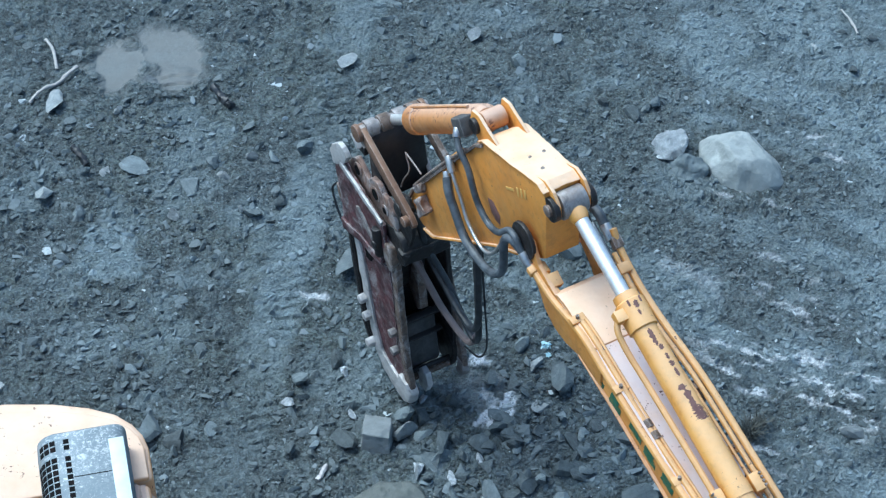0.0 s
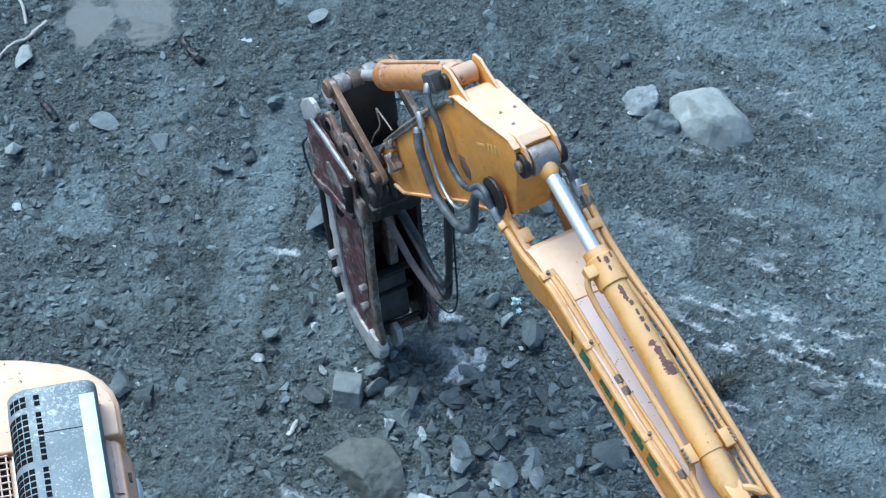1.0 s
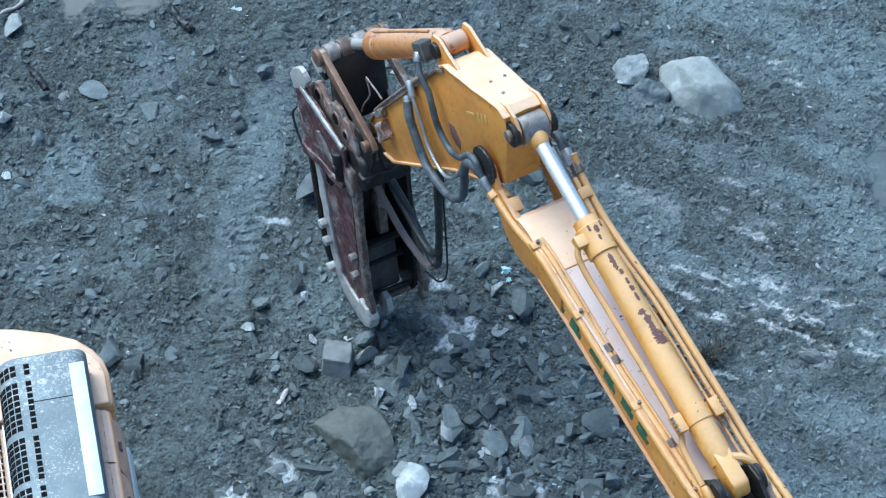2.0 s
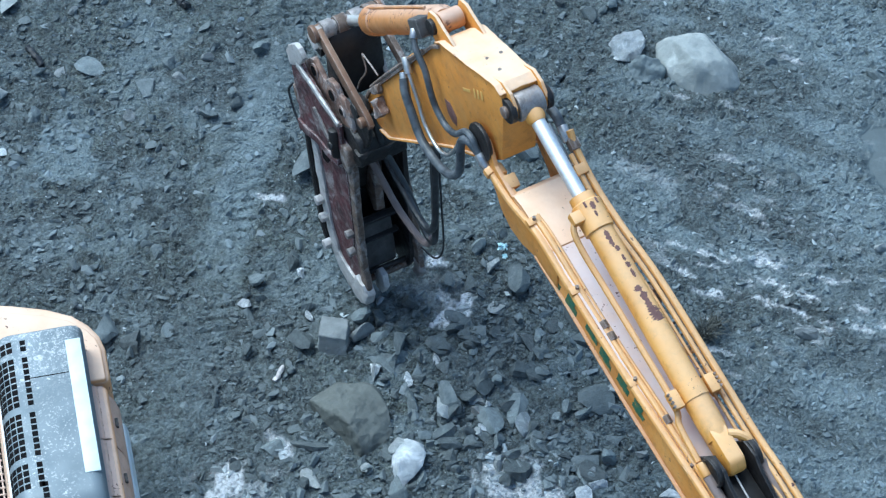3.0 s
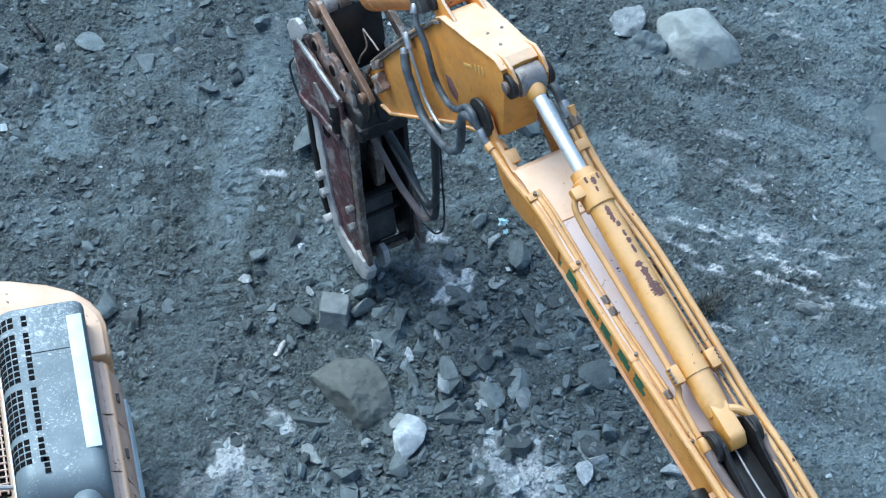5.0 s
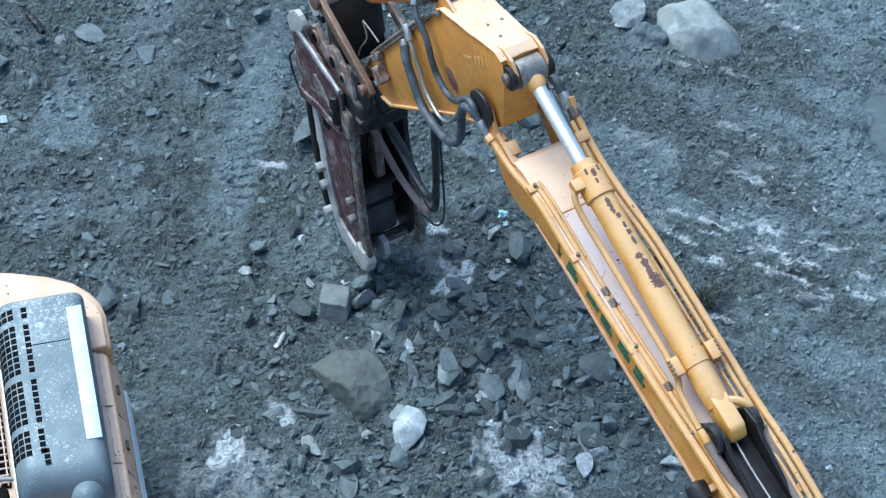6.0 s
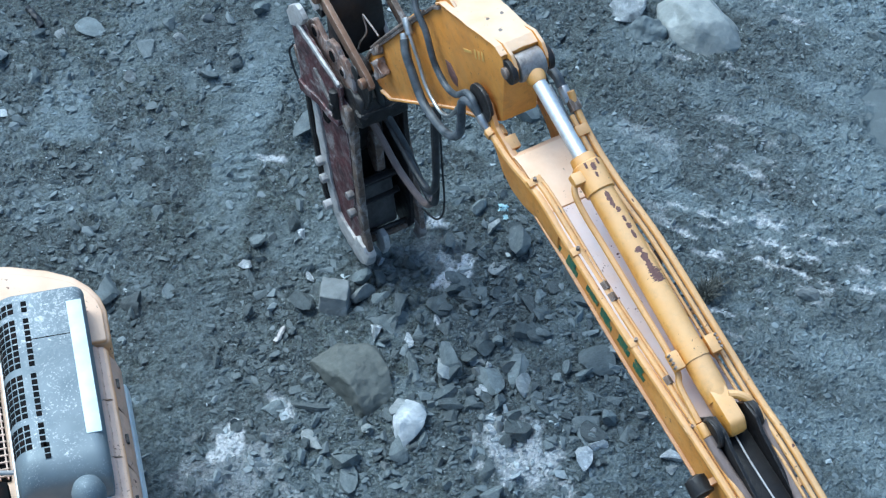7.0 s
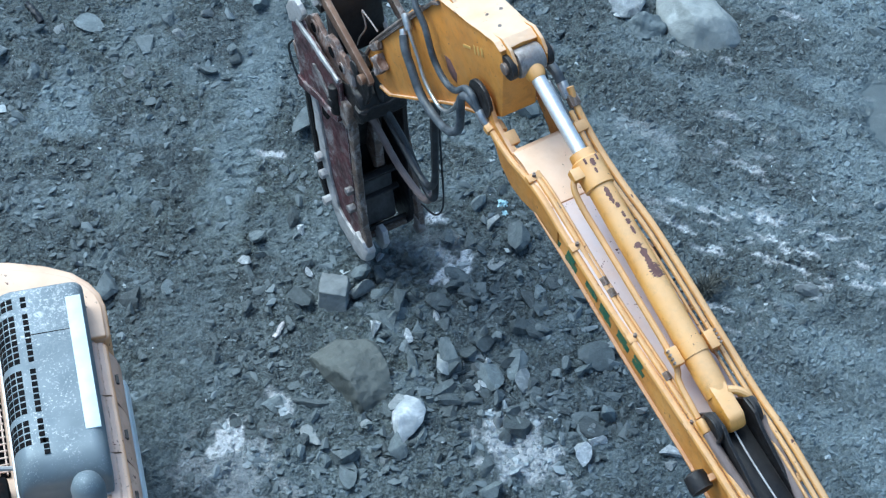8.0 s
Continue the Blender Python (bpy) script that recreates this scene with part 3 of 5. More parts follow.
hull_stone(2.13, 18.48, [(-0.20, 0.04, 0.10), (-0.10, 0.06, 0.24), (0.12, 0.05, 0.20), (0.20, -0.03, 0.12), (0.16, -0.12, 0), (-0.04, -0.15, 0.05), (-0.15, -0.12, 0), (0.16, 0.13, 0), (-0.18, 0.12, 0)],
           GREYROCK, "ribbed blue-grey rock beside the boulder", "rock", 0.035, 0)
hull_stone(-0.84, 13.98, [(-0.43, 0.11, 0.14), (-0.19, -0.03, 0.27), (-0.04, -0.26, 0.29), (0.04, -0.37, 0.23), (0.09, -0.47, 0.09), (-0.15, 0.24, 0.2), (0.02, 0.28, 0.2), (0.18, 0.23, 0.2), (0.33, -0.02, 0.16), (0.38, -0.2, 0.08), (-0.41, 0.12, 0), (-0.28, -0.05, 0), (-0.12, -0.22, 0), (0.01, -0.36, 0), (0.05, -0.48, 0), (0.22, -0.47, 0), (0.38, -0.26, 0), (-0.2, 0.4, 0), (0.2, 0.38, 0)],
           OLIVEROCK, "large dark olive slate boulder with broken faces", "boulder", 0.022, 1)
hull_stone(-0.33, 13.43, [(0.10, 0.10, 0.21), (0.17, 0.01, 0.14), (0.15, -0.11, 0.1), (0.06, -0.17, 0.05), (-0.08, -0.33, 0), (-0.09, -0.10, 0.18), (-0.15, 0.06, 0.06), (-0.17, -0.04, 0), (-0.12, 0.18, 0.08), (-0.02, 0.2, 0.13), (0.15, 0.2, 0)],
           WHITEROCK, "pointed white and grey broken rock", "rock", 0.014, 0)
hull_stone(-1.06, 14.86, [(-0.13, -0.10, 0.25), (0.13, -0.13, 0.22), (0.15, 0.12, 0.22), (-0.11, 0.15, 0.25), (-0.15, -0.16, 0), (0.14, -0.20, 0), (0.17, 0.16, 0), (-0.13, 0.2, 0)],
           PALEROCK, "squared pale grey block of stone", "rock", 0.015, 1)

# slabs and shards that stand out from the rubble: place, size, turn, stone
def shard(x, y, a, b, c, turn, material, label, pick=0, flat=True):
    stone_at(x, y, (a, b, c), material, label, (FLAKES if flat else SHAPES)[pick], turn, (pick % 3 * 4 - 4, pick % 5 * 3 - 6), 0.2)


shard(0.35, 14.31, 0.30, 0.28, 0.12, 25, SLATE, "dark triangular slate slab among rubble", 0)
shard(0.88, 14.47, 0.30, 0.18, 0.10, 30, GREYROCK, "grey slate shard among rubble", 1)
shard(0.80, 14.85, 0.17, 0.38, 0.11, 25, SLATE, "long dark slate shard leaning on rubble", 2)
shard(0.82, 13.87, 0.16, 0.25, 0.10, 0, SLATE, "small pointed slate shard", 3)
shard(1.46, 14.08, 0.44, 0.32, 0.20, 20, SLATE, "dark slate slab beneath the boom", 4)
shard(3.50, 14.96, 0.24, 0.18, 0.12, -20, PALEROCK, "pale rounded rock on light gravel", 5, False)
shard(0.68, 13.35, 0.24, 0.36, 0.14, 10, SLATE, "dark slate slab at the edge of white dust", 5)
shard(1.36, 13.48, 0.32, 0.22, 0.12, -15, GREYROCK, "grey slab with dusty top", 6)
shard(-1.21, 13.25, 0.22, 0.26, 0.05, 10, PALEROCK, "thin pale flake lying on rubble", 7)
shard(-1.84, 15.55, 0.22, 0.20, 0.14, 0, GREYROCK, "rounded blue-grey stone on gravel", 1, False)
shard(-1.93, 15.31, 0.15, 0.16, 0.10, 40, WHITEROCK, "small white broken stone", 2, False)
shard(-3.64, 15.81, 0.22, 0.20, 0.13, 10, GREYROCK, "grey stone in the wheel lane", 3, False)
shard(-1.42, 17.08, 0.42, 0.38, 0.22, 15, GREYROCK, "grey slab behind the crusher", 10, False)
shard(0.36, 16.04, 0.22, 0.24, 0.15, 10, GREYROCK, "angular grey stone on dark ground", 11, False)
shard(-1.58, 16.49, 0.14, 0.14, 0.10, 0, GREYROCK, "small square grey stone on gravel", 12, False)
shard(-3.22, 14.98, 0.34, 0.40, 0.20, 30, GREYROCK, "blue-grey rock by the parked machine", 13, False)
shard(-2.98, 14.82, 0.20, 0.34, 0.12, -40, SLATE, "dark slate shard by the parked machine", 8)
shard(0.08, 13.65, 0.24, 0.18, 0.08, 0, SLATE, "dark slate flake in rubble", 9)
shard(-1.40, 15.70, 0.13, 0.15, 0.10, 20, WHITEROCK, "small white stone in a dark hollow", 7, False)
# added dark stone whose colour stands for a shaded hollow
shard(-1.50, 15.86, 0.18, 0.26, 0.16, 30, SLATE, "dark stone put in for the shaded hollow under the crusher", 14, False)
shard(0.84, 17.27, 0.36, 0.36, 0.22, 20, GREYROCK, "grey slab seen past the boom", 15, False)
shard(2.07, 13.07, 0.24, 0.24, 0.12, 40, WHITEROCK, "white slab at the foot of the boom", 1)
shard(1.27, 13.03, 0.22, 0.26, 0.17, 20, WHITEROCK, "white block of stone on dusty ground", 0, False)
shard(1.42, 13.22, 0.18, 0.15, 0.10, 0, WHITEROCK, "small white block on dusty ground", 5, False)
shard(-0.43, 14.80, 0.18, 0.36, 0.14, 0, SLATE, "long dark slate shard among rubble", 2)
shard(-0.05, 14.75, 0.26, 0.22, 0.12, 20, SLATE, "dark slate slab among rubble", 4)
shard(-0.27, 14.83, 0.18, 0.15, 0.10, 0, SLATE, "small dark slate chip in rubble", 6, False)
shard(-0.66, 14.51, 0.16, 0.32, 0.14, 10, MIXEDROCK, "grey shard with white mineral streaks", 3)
shard(-1.25, 13.62, 0.34, 0.14, 0.07, -10, GREYROCK, "thin grey flake beside the boulder", 5)
shard(-0.40, 13.08, 0.18, 0.36, 0.10, -10, GREYROCK, "long grey flake on rubble", 8)
shard(0.58, 14.10, 0.26, 0.18, 0.08, 20, SLATE, "dark slate flake in rubble", 0)
shard(1.24, 15.10, 0.14, 0.34, 0.10, 10, SLATE, "thin dark slate shard near the boom", 7)
shard(0.10, 14.98, 0.24, 0.20, 0.16, 0, SLATE, "dark rounded stone by white dust", 8, False)
shard(-0.62, 15.12, 0.26, 0.24, 0.12, 0, SLATE, "dark slab below the crusher", 3, False)
shard(-1.31, 15.16, 0.13, 0.12, 0.08, 0, WHITEROCK, "small white chip of stone", 9, False)
shard(-1.00, 15.10, 0.12, 0.10, 0.08, 0, WHITEROCK, "small white chip of stone", 10, False)
shard(-0.90, 14.97, 0.12, 0.14, 0.09, 0, PALEROCK, "small pale chip of stone", 11, False)
shard(1.58, 19.30, 0.24, 0.24, 0.17, 0, GREYROCK, "rounded grey stone in gravel", 12, False)
shard(1.83, 19.48, 0.16, 0.18, 0.12, 0, GREYROCK, "small grey stone in gravel", 13, False)
shard(1.70, 19.42, 0.14, 0.14, 0.10, 0, GREYROCK, "small grey stone in gravel", 14, False)
shard(0.35, 20.05, 0.24, 0.26, 0.18, 10, GREYROCK, "square grey stone in gravel", 15, False)
shard(-0.15, 20.55, 0.20, 0.22, 0.16, 10, PALEROCK, "pale stone bedded in gravel", 0, False)
shard(-3.70, 19.87, 0.26, 0.24, 0.12, 15, PALEROCK, "pale slab bedded at the edge of the mud", 4, False)
shard(-2.90, 18.57, 0.24, 0.20, 0.12, 25, GREYROCK, "split grey slab on gravel", 7, False)
shard(-2.74, 18.38, 0.20, 0.16, 0.11, 5, PALEROCK, "pale squared block on gravel", 6, False)
shard(-3.13, 18.26, 0.30, 0.40, 0.08, 20, GREYROCK, "flat grey slab bedded in the gravel", 2)
shard(-3.70, 18.51, 0.34, 0.32, 0.07, 40, GREYROCK, "flat blue-grey slab bedded in the gravel", 4)
shard(-3.25, 17.84, 0.18, 0.19, 0.14, 0, PALEROCK, "pale square stone on gravel", 4, False)
shard(-2.55, 17.86, 0.11, 0.10, 0.10, 20, PALEROCK, "small pale stone on gravel", 3, False)
shard(-2.44, 17.82, 0.20, 0.18, 0.11, 50, GREYROCK, "angular grey stone on gravel", 9, False)
shard(-1.94, 18.81, 0.22, 0.26, 0.16, 0, GREYROCK, "rounded grey stone at the lane's edge", 8, False)
shard(-2.48, 18.69, 0.15, 0.14, 0.11, 50, PALEROCK, "small angular pale stone", 12, False)
shard(-2.14, 18.0, 0.20, 0.18, 0.12, 10, SLATE, "dark stone at the lane's edge", 13, False)
shard(-2.19, 18.15, 0.13, 0.12, 0.09, 80, GREYROCK, "small grey stone at the lane's edge", 1, False)
shard(-4.68, 19.42, 0.36, 0.34, 0.16, 30, PALEROCK, "broad pale rock half sunk in mud", 10, False)
shard(-4.64, 18.08, 0.24, 0.24, 0.18, 10, PALEROCK, "rounded pale stone on gravel", 2, False)
shard(-4.27, 17.84, 0.22, 0.26, 0.13, 70, GREYROCK, "angular grey stone on gravel", 5, False)
shard(-4.02, 18.47, 0.14, 0.18, 0.08, 10, PALEROCK, "thin pale stone on gravel", 6)
shard(-4.24, 18.43, 0.20, 0.14, 0.10, 0, GREYROCK, "grey stone on gravel", 11, False)
shard(-1.54, 20.06, 0.28, 0.22, 0.14, 10, PALEROCK, "pale slab at the lane's edge", 0, False)
shard(-3.99, 19.34, 0.13, 0.13, 0.10, 0, PALEROCK, "small pale stone by the mud", 14, False)
shard(4.35, 16.05, 0.18, 0.14, 0.10, 10, PALEROCK, "pale stone on light gravel", 5, False)
shard(4.55, 18.35, 0.26, 0.12, 0.10, -30, GREYROCK, "grey stone on light gravel", 6, False)


def rubble():
    """Hand-sized stones, thickest below the crusher and beside the boom."""
    rnd = random.Random(12)
    made = 0
    while made < 270:
        if rnd.random() < 0.68:
            x, y = rnd.gauss(0.15, 0.95), rnd.gauss(14.1, 0.85)
        else:
            x, y = rnd.uniform(-5.0, 5.0), rnd.uniform(12.2, 21.5)
        if not (11.8 < y < 21.8 and -5.2 < x < 5.2) or mud(x, y) > 0.1 or math.hypot(x + 0.84, y - 13.96) < 0.45 or math.hypot(x - 2.66, y - 18.6) < 0.5:
            continue
        made += 1
        heap = y < 15.6 and abs(x - 0.2) < 2.2
        a = min(0.30, 0.105 * rnd.paretovariate(2.4)) if heap else min(0.15, 0.085 * rnd.paretovariate(3.5))
        flat = rnd.random() < (0.6 if y < 15.5 else 0.25)
        material = rnd.choices((SLATE, GREYROCK, PALEROCK, WHITEROCK), (6, 6, 1.2, 0.45) if x < 1.6 else (4, 6, 2, 0.5))[0]
        me = rnd.choice(FLAKES if flat else SHAPES)
        word = {SLATE: "dark slate", GREYROCK: "blue-grey", PALEROCK: "pale grey", WHITEROCK: "white mineral"}[material]
        stone_at(x, y, (a * rnd.uniform(0.9, 1.5), a * rnd.uniform(0.75, 1.1), a * (0.35 if flat else 0.7)), material,
                 word + (" flake lying in the rubble" if flat else " stone lying in the rubble"), me, rnd.uniform(0, 360),
                 (rnd.uniform(-18, 18), rnd.uniform(-18, 18)), 0.25 if heap else 0.45, "stone", "rubble stones")


def gravel():
    """Small chips strewn over the whole floor, too many to count."""
    rnd = np.random.default_rng(5)
    shapes = []
    for k in range(14):
        bm = bmesh.new()
        bmesh.ops.create_icosphere(bm, subdivisions=1, radius=0.5)
        for _ in range(4):
            d = Vector(rnd.normal(0, 1, 3)).normalized()
            for v in bm.verts:
                v.co -= d * max(0.0, v.co.dot(d) - 0.18)
        v = np.array([p.co for p in bm.verts]) * rnd.uniform(0.6, 1.3, (len(bm.verts), 1)) * rnd.uniform(0.5, 1.25, 3)
        shapes.append((v * np.array([1, 1, rnd.uniform(0.35, 0.8)]), np.array([[p.index for p in fa.verts] for fa in bm.faces])))
        bm.free()
    vs, fs, base, made = [], [], 0, 0
    pale, white = [], []
    while made < 84000:
        x, y = rnd.uniform(-5.6, 5.6), rnd.uniform(11.6, 22.2)
        if y > 19.6 and rnd.random() < 0.3:
            continue
        thick = 0.45 + 0.55 * noise.noise((x * 0.9, y * 0.9, 31.0)) + (0.35 if x > 1.5 else 0.0) + (0.3 if y < 15.3 else 0)
        d, li, w, o = tone(x, y)
        if rnd.random() > thick + 0.25 or w > 0.15 or rnd.random() < 0.95 * d:
            continue
        if lane(x, y, -1.49, 20.6, -2.42, 14.6, 0.31)[0] > 0.4 and rnd.random() < 0.6:
            continue
        made += 1
        r = min(0.040 if x > 1.4 else 0.070, 0.0105 * (1 + rnd.pareto(2.1)))
        sv, sf = shapes[rnd.integers(len(shapes))]
        a, b = rnd.uniform(0, 6.28), rnd.normal(0, 0.35)
        ca, sa, cb, sb = math.cos(a), math.sin(a), math.cos(b), math.sin(b)
        turn = np.array([[ca, -sa, 0], [sa, ca, 0], [0, 0, 1]]) @ np.array([[1, 0, 0], [0, cb, -sb], [0, sb, cb]])
        vs.append((sv * r * 2.2) @ turn.T + np.array([x, y, height(x, y) + rnd.uniform(-0.3, 0.25) * r]))
        fs.append(sf + base)
        base += len(sv)
        pale += [li] * len(sv)
        white += [d] * len(sv)
    # broken flakes, thickest in the rubble
    keen = []
    for k in range(16):
        bm = bmesh.new()
        for _ in range(9):
            bm.verts.new(rnd.uniform(-0.5, 0.5, 3) * np.array([1.3, 0.8, 0.35]))
        bmesh.ops.convex_hull(bm, input=bm.verts)
        bmesh.ops.delete(bm, geom=[v for v in bm.verts if not v.link_faces], context="VERTS")
        bm.verts.index_update()
        keen.append((np.array([p.co for p in bm.verts]), np.array([[p.index for p in fa.verts] for fa in bm.faces])))
        bm.free()
    made = 0
    while made < 7500:
        if rnd.random() < 0.34:
            x, y = rnd.normal(0.2, 1.3), rnd.normal(14.0, 1.1)
        else:
            x, y = rnd.uniform(-5.3, 5.3), rnd.uniform(12.0, 21.8)
        d, li, w, o = tone(x, y)
        if not (11.8 < y < 22 and abs(x) < 5.4) or w > 0.2 or lane(x, y, -1.49, 20.6, -2.42, 14.6, 0.31)[0] > 0.5:
            continue
        made += 1
        r = min(0.19 if y < 15.6 and abs(x) < 2.0 else 0.085 if x > 1.4 else 0.12, 0.036 * (1 + rnd.pareto(2.4)))
        sv, sf = keen[rnd.integers(16)]
        turn = np.array(Euler((rnd.normal(0, 0.35), rnd.normal(0, 0.35), rnd.uniform(0, 6.28))).to_matrix())
        vs.append((sv * r) @ turn.T + np.array([x, y, height(x, y) + rnd.uniform(-0.16, 0.10) * r]))
        fs.append(sf + base)
        base += len(sv)
        pale += [0.6 * li] * len(sv)
        white += [0.5 * d] * len(sv)
    me = bpy.data.meshes.new("gravel")
    me.from_pydata(np.concatenate(vs).tolist(), [], np.concatenate(fs).tolist())
    me.attributes.new("light", "FLOAT", "POINT").data.foreach_set("value", pale)
    me.attributes.new("dust", "FLOAT", "POINT").data.foreach_set("value", white)
    m = Mat("slate_chips", 0.8)
    i = m.island()
    c = m.mix(m.step(i, 0.0, 1.0), (0.042, 0.054, 0.058), (0.122, 0.147, 0.154))
    c = m.mix(m.step(i, 0.90, 0.93), c, (0.18, 0.215, 0.23))
    c = m.mix(m.step(i, 0.990, 0.992), c, (0.44, 0.50, 0.52))
    c = m.mix(0.5, c, mottle(m, c))
    c = m.mix(m.step(m.noise(40, 4), 0.4, 0.7, 0.0, 0.5), c, (0.155, 0.19, 0.20))
    c = m.mix(m.calc("MULTIPLY", m.attr("light"), m.step(m.noise(14, 4), 0.35, 0.6, 0.3, 0.85)), c, (0.225, 0.285, 0.315))
    c = m.mix(m.calc("MULTIPLY", m.attr("dust"), m.step(m.noise(20, 4), 0.35, 0.6, 0.4, 0.95)), c, (0.58, 0.65, 0.68))
    m.bump(m.noise(70, 4), 0.4, 0.006)
    me.materials.append(m.done(c))
    tagged(new("gravel", me), "small grey slate chips strewn over the floor", "gravel", kind="stuff")


rubble()
gravel()


# ---- excavator: x forward along the boom, y to its left, z up; the elbow's upper pin is at x = 0 ----
EX = pose(0.638, 13.405, 0, 0, 0, 119.745)
BACK = 7.0
excavator = empty("excavator", EX @ pose(-BACK, 0, 0), "yellow tracked excavator with dusty boom and bent stick", "excavator")


def arm(name, bm, material, label="", parent=None, smooth=30):
    """A part of the excavator, given in metres from the elbow."""
    bmesh.ops.translate(bm, vec=(BACK, 0, 0), verts=bm.verts)
    return part(name, bm, material, parent or excavator, label, smooth)


def plate_ring(p, r, y0, y1, bm=None, seg=24, width=0.006):
    return rod((p[0], y0, p[1]), (p[0], y1, p[1]), r, seg, width, bm)


# boom: a box girder whose forward end narrows to a fork about the elbow
TOP = [(-6.6, 2.1), (-5.6, 2.65), (-4.6, 3.22), (-3.4, 3.56), (-1.95, 3.85), (-0.72, 4.14)]
BOTTOM = [(-0.62, 3.84), (-1.07, 3.73), (-1.92, 3.48), (-2.9, 3.24), (-4.0, 2.85), (-5.2, 2.2), (-6.3, 1.45), (-6.65, 1.5)]
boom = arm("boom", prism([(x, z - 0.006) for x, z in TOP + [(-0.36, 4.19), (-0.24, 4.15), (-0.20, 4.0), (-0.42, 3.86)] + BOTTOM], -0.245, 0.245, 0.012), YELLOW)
cover = [(x, z) for x, z in TOP[2:]] + [(-0.40, 4.205), (-0.28, 4.20), (-0.20, 4.14), (-0.16, 4.0)]
rear = cover[:3] + [(-0.84, 4.112)]
nose = [(-0.832, 4.118)] + cover[3:]
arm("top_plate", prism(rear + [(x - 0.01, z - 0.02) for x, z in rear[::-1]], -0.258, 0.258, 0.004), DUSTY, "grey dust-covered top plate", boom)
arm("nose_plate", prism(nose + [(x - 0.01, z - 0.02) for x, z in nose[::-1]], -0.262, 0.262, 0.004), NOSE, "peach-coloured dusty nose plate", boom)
for y in (-0.262, 0.222):
    cheek = [(-0.95, 4.05), (-0.55, 4.13), (-0.2, 4.18), (0.02, 4.26), (0.12, 4.42), (0.24, 4.47), (0.34, 4.40), (0.34, 4.28), (0.2, 4.16), (0.0, 4.0), (-0.10, 3.86), (-0.25, 3.78), (-0.42, 3.77), (-0.62, 3.82), (-0.95, 3.78)]
    c = arm("fork_plate", prism(cheek, y, y + 0.04, 0.008), YELLOW, parent=boom)
    s = 1 if y > 0 else -1
    arm("elbow_boss", plate_ring((0.24, 4.35), 0.165, y + 0.02, y + 0.02 + s * 0.035, None, 32), BLACK, "black greased pivot boss", c)
for y in (-0.252, 0.252):
    lip = [(x, z) for x, z in BOTTOM[:6]]
    arm("flange", prism(lip + [(x, z - 0.014) for x, z in lip[::-1]], y - 0.018, y + 0.018, 0.003), YELLOW, "pale worn lower edge", boom)

# plain bars in place of the lettering along the boom's side
rnd = random.Random(3)
for k, (x, z) in enumerate(((-0.88, 3.84), (-1.135, 3.79), (-1.434, 3.765), (-1.642, 3.685), (-1.897, 3.645), (-2.12, 3.575))):
    slope = Matrix.Rotation(radians(-15), 3, "Y")
    arm("lettering_bar", batter(box((x, 0.2475, z), (0.125 if k else 0.06, 0.005, 0.13), 0.002, turn=slope), 0.010, 0.03, 14.0), GREEN, "worn green bar", boom)
    arm("lettering_bar", batter(box((x - 0.075, 0.2475, z - 0.045), (0.05, 0.005, 0.07), 0.002, turn=slope), 0.010, 0.03, 14.0), GREEN, "worn green bar", boom)

# stick: deep at the elbow, tapering to the crusher's pin
OUT = [(0.02, 4.86), (0.06, 5.02), (0.14, 5.04), (1.00, 4.76), (1.10, 4.66), (2.24, 3.10), (2.31, 2.95), (2.26, 2.82), (2.10, 2.77), (1.88, 2.82), (0.79, 3.74), (0.16, 4.17), (0.02, 4.30)]
def tapered(bm):
    """Draws the far side in towards the elbow."""
    for v in bm.verts:
        if v.co.y < 0:
            v.co.y *= 0.60 + 0.40 * min(1.0, max(0.0, v.co.x / 1.05))
    return bm


stick = arm("stick", tapered(prism(OUT, -0.195, 0.195, 0.014)), STICK)
crown = [(0.05, 5.026), (0.14, 5.05), (0.40, 4.965), (0.70, 4.867), (1.00, 4.768), (1.07, 4.71)]
arm("top_plate", batter(tapered(prism(crown + [(x, z - 0.016) for x, z in crown[::-1]], -0.215, 0.214, 0.004)), 0.007, 0.07, 11.0), STICK, "dusty upper plate, paled for the light from above", stick)
for x, y in ((0.523, 0.045), (0.53, -0.084), (0.316, 0.055)):
    z = 5.05 - 0.328 * (x - 0.14)
    arm("bolt_hole", rod((x, y, z - 0.01), (x, y, z + 0.006), 0.016, 14), RUST, "rusty bolt head", stick)
for y in (-0.20, 0.20):
    edge = [(1.02, 4.72), (1.12, 4.64), (2.24, 3.11), (2.30, 2.97)]
    arm("edge_strip", prism(edge + [(x - 0.02, z - 0.02) for x, z in edge[::-1]], y - 0.022, y + 0.022, 0.003), RUST, "rust-stained edge strip", stick)
    under = [(2.05, 2.78), (1.88, 2.83), (0.79, 3.75), (0.16, 4.18)]
    arm("edge_strip", prism(under + [(x - 0.012, z - 0.016) for x, z in under[::-1]], y - 0.02, y + 0.02, 0.003), STICK, "pale worn lower edge", stick)
arm("slot", prism([(0.93, 4.18), (0.84, 4.21), (0.73, 4.14), (0.725, 4.04), (0.80, 4.03), (0.87, 4.07)], 0.1935, 0.1985, 0.001), SCUFF, "dark rusty slot", stick)
for k in range(3):
    arm("lettering_bar", box((0.45 - 0.055 * k, 0.197, 4.675 + 0.035 * k), (0.030, 0.004, 0.085), 0.002, turn=Matrix.Rotation(radians(18), 3, "Y")), DECAL, "pale bar", stick)
arm("lettering_bar", box((0.575, 0.197, 4.60), (0.14, 0.004, 0.028), 0.001, turn=Matrix.Rotation(radians(34), 3, "Y")), DECAL, "pale bar", stick)
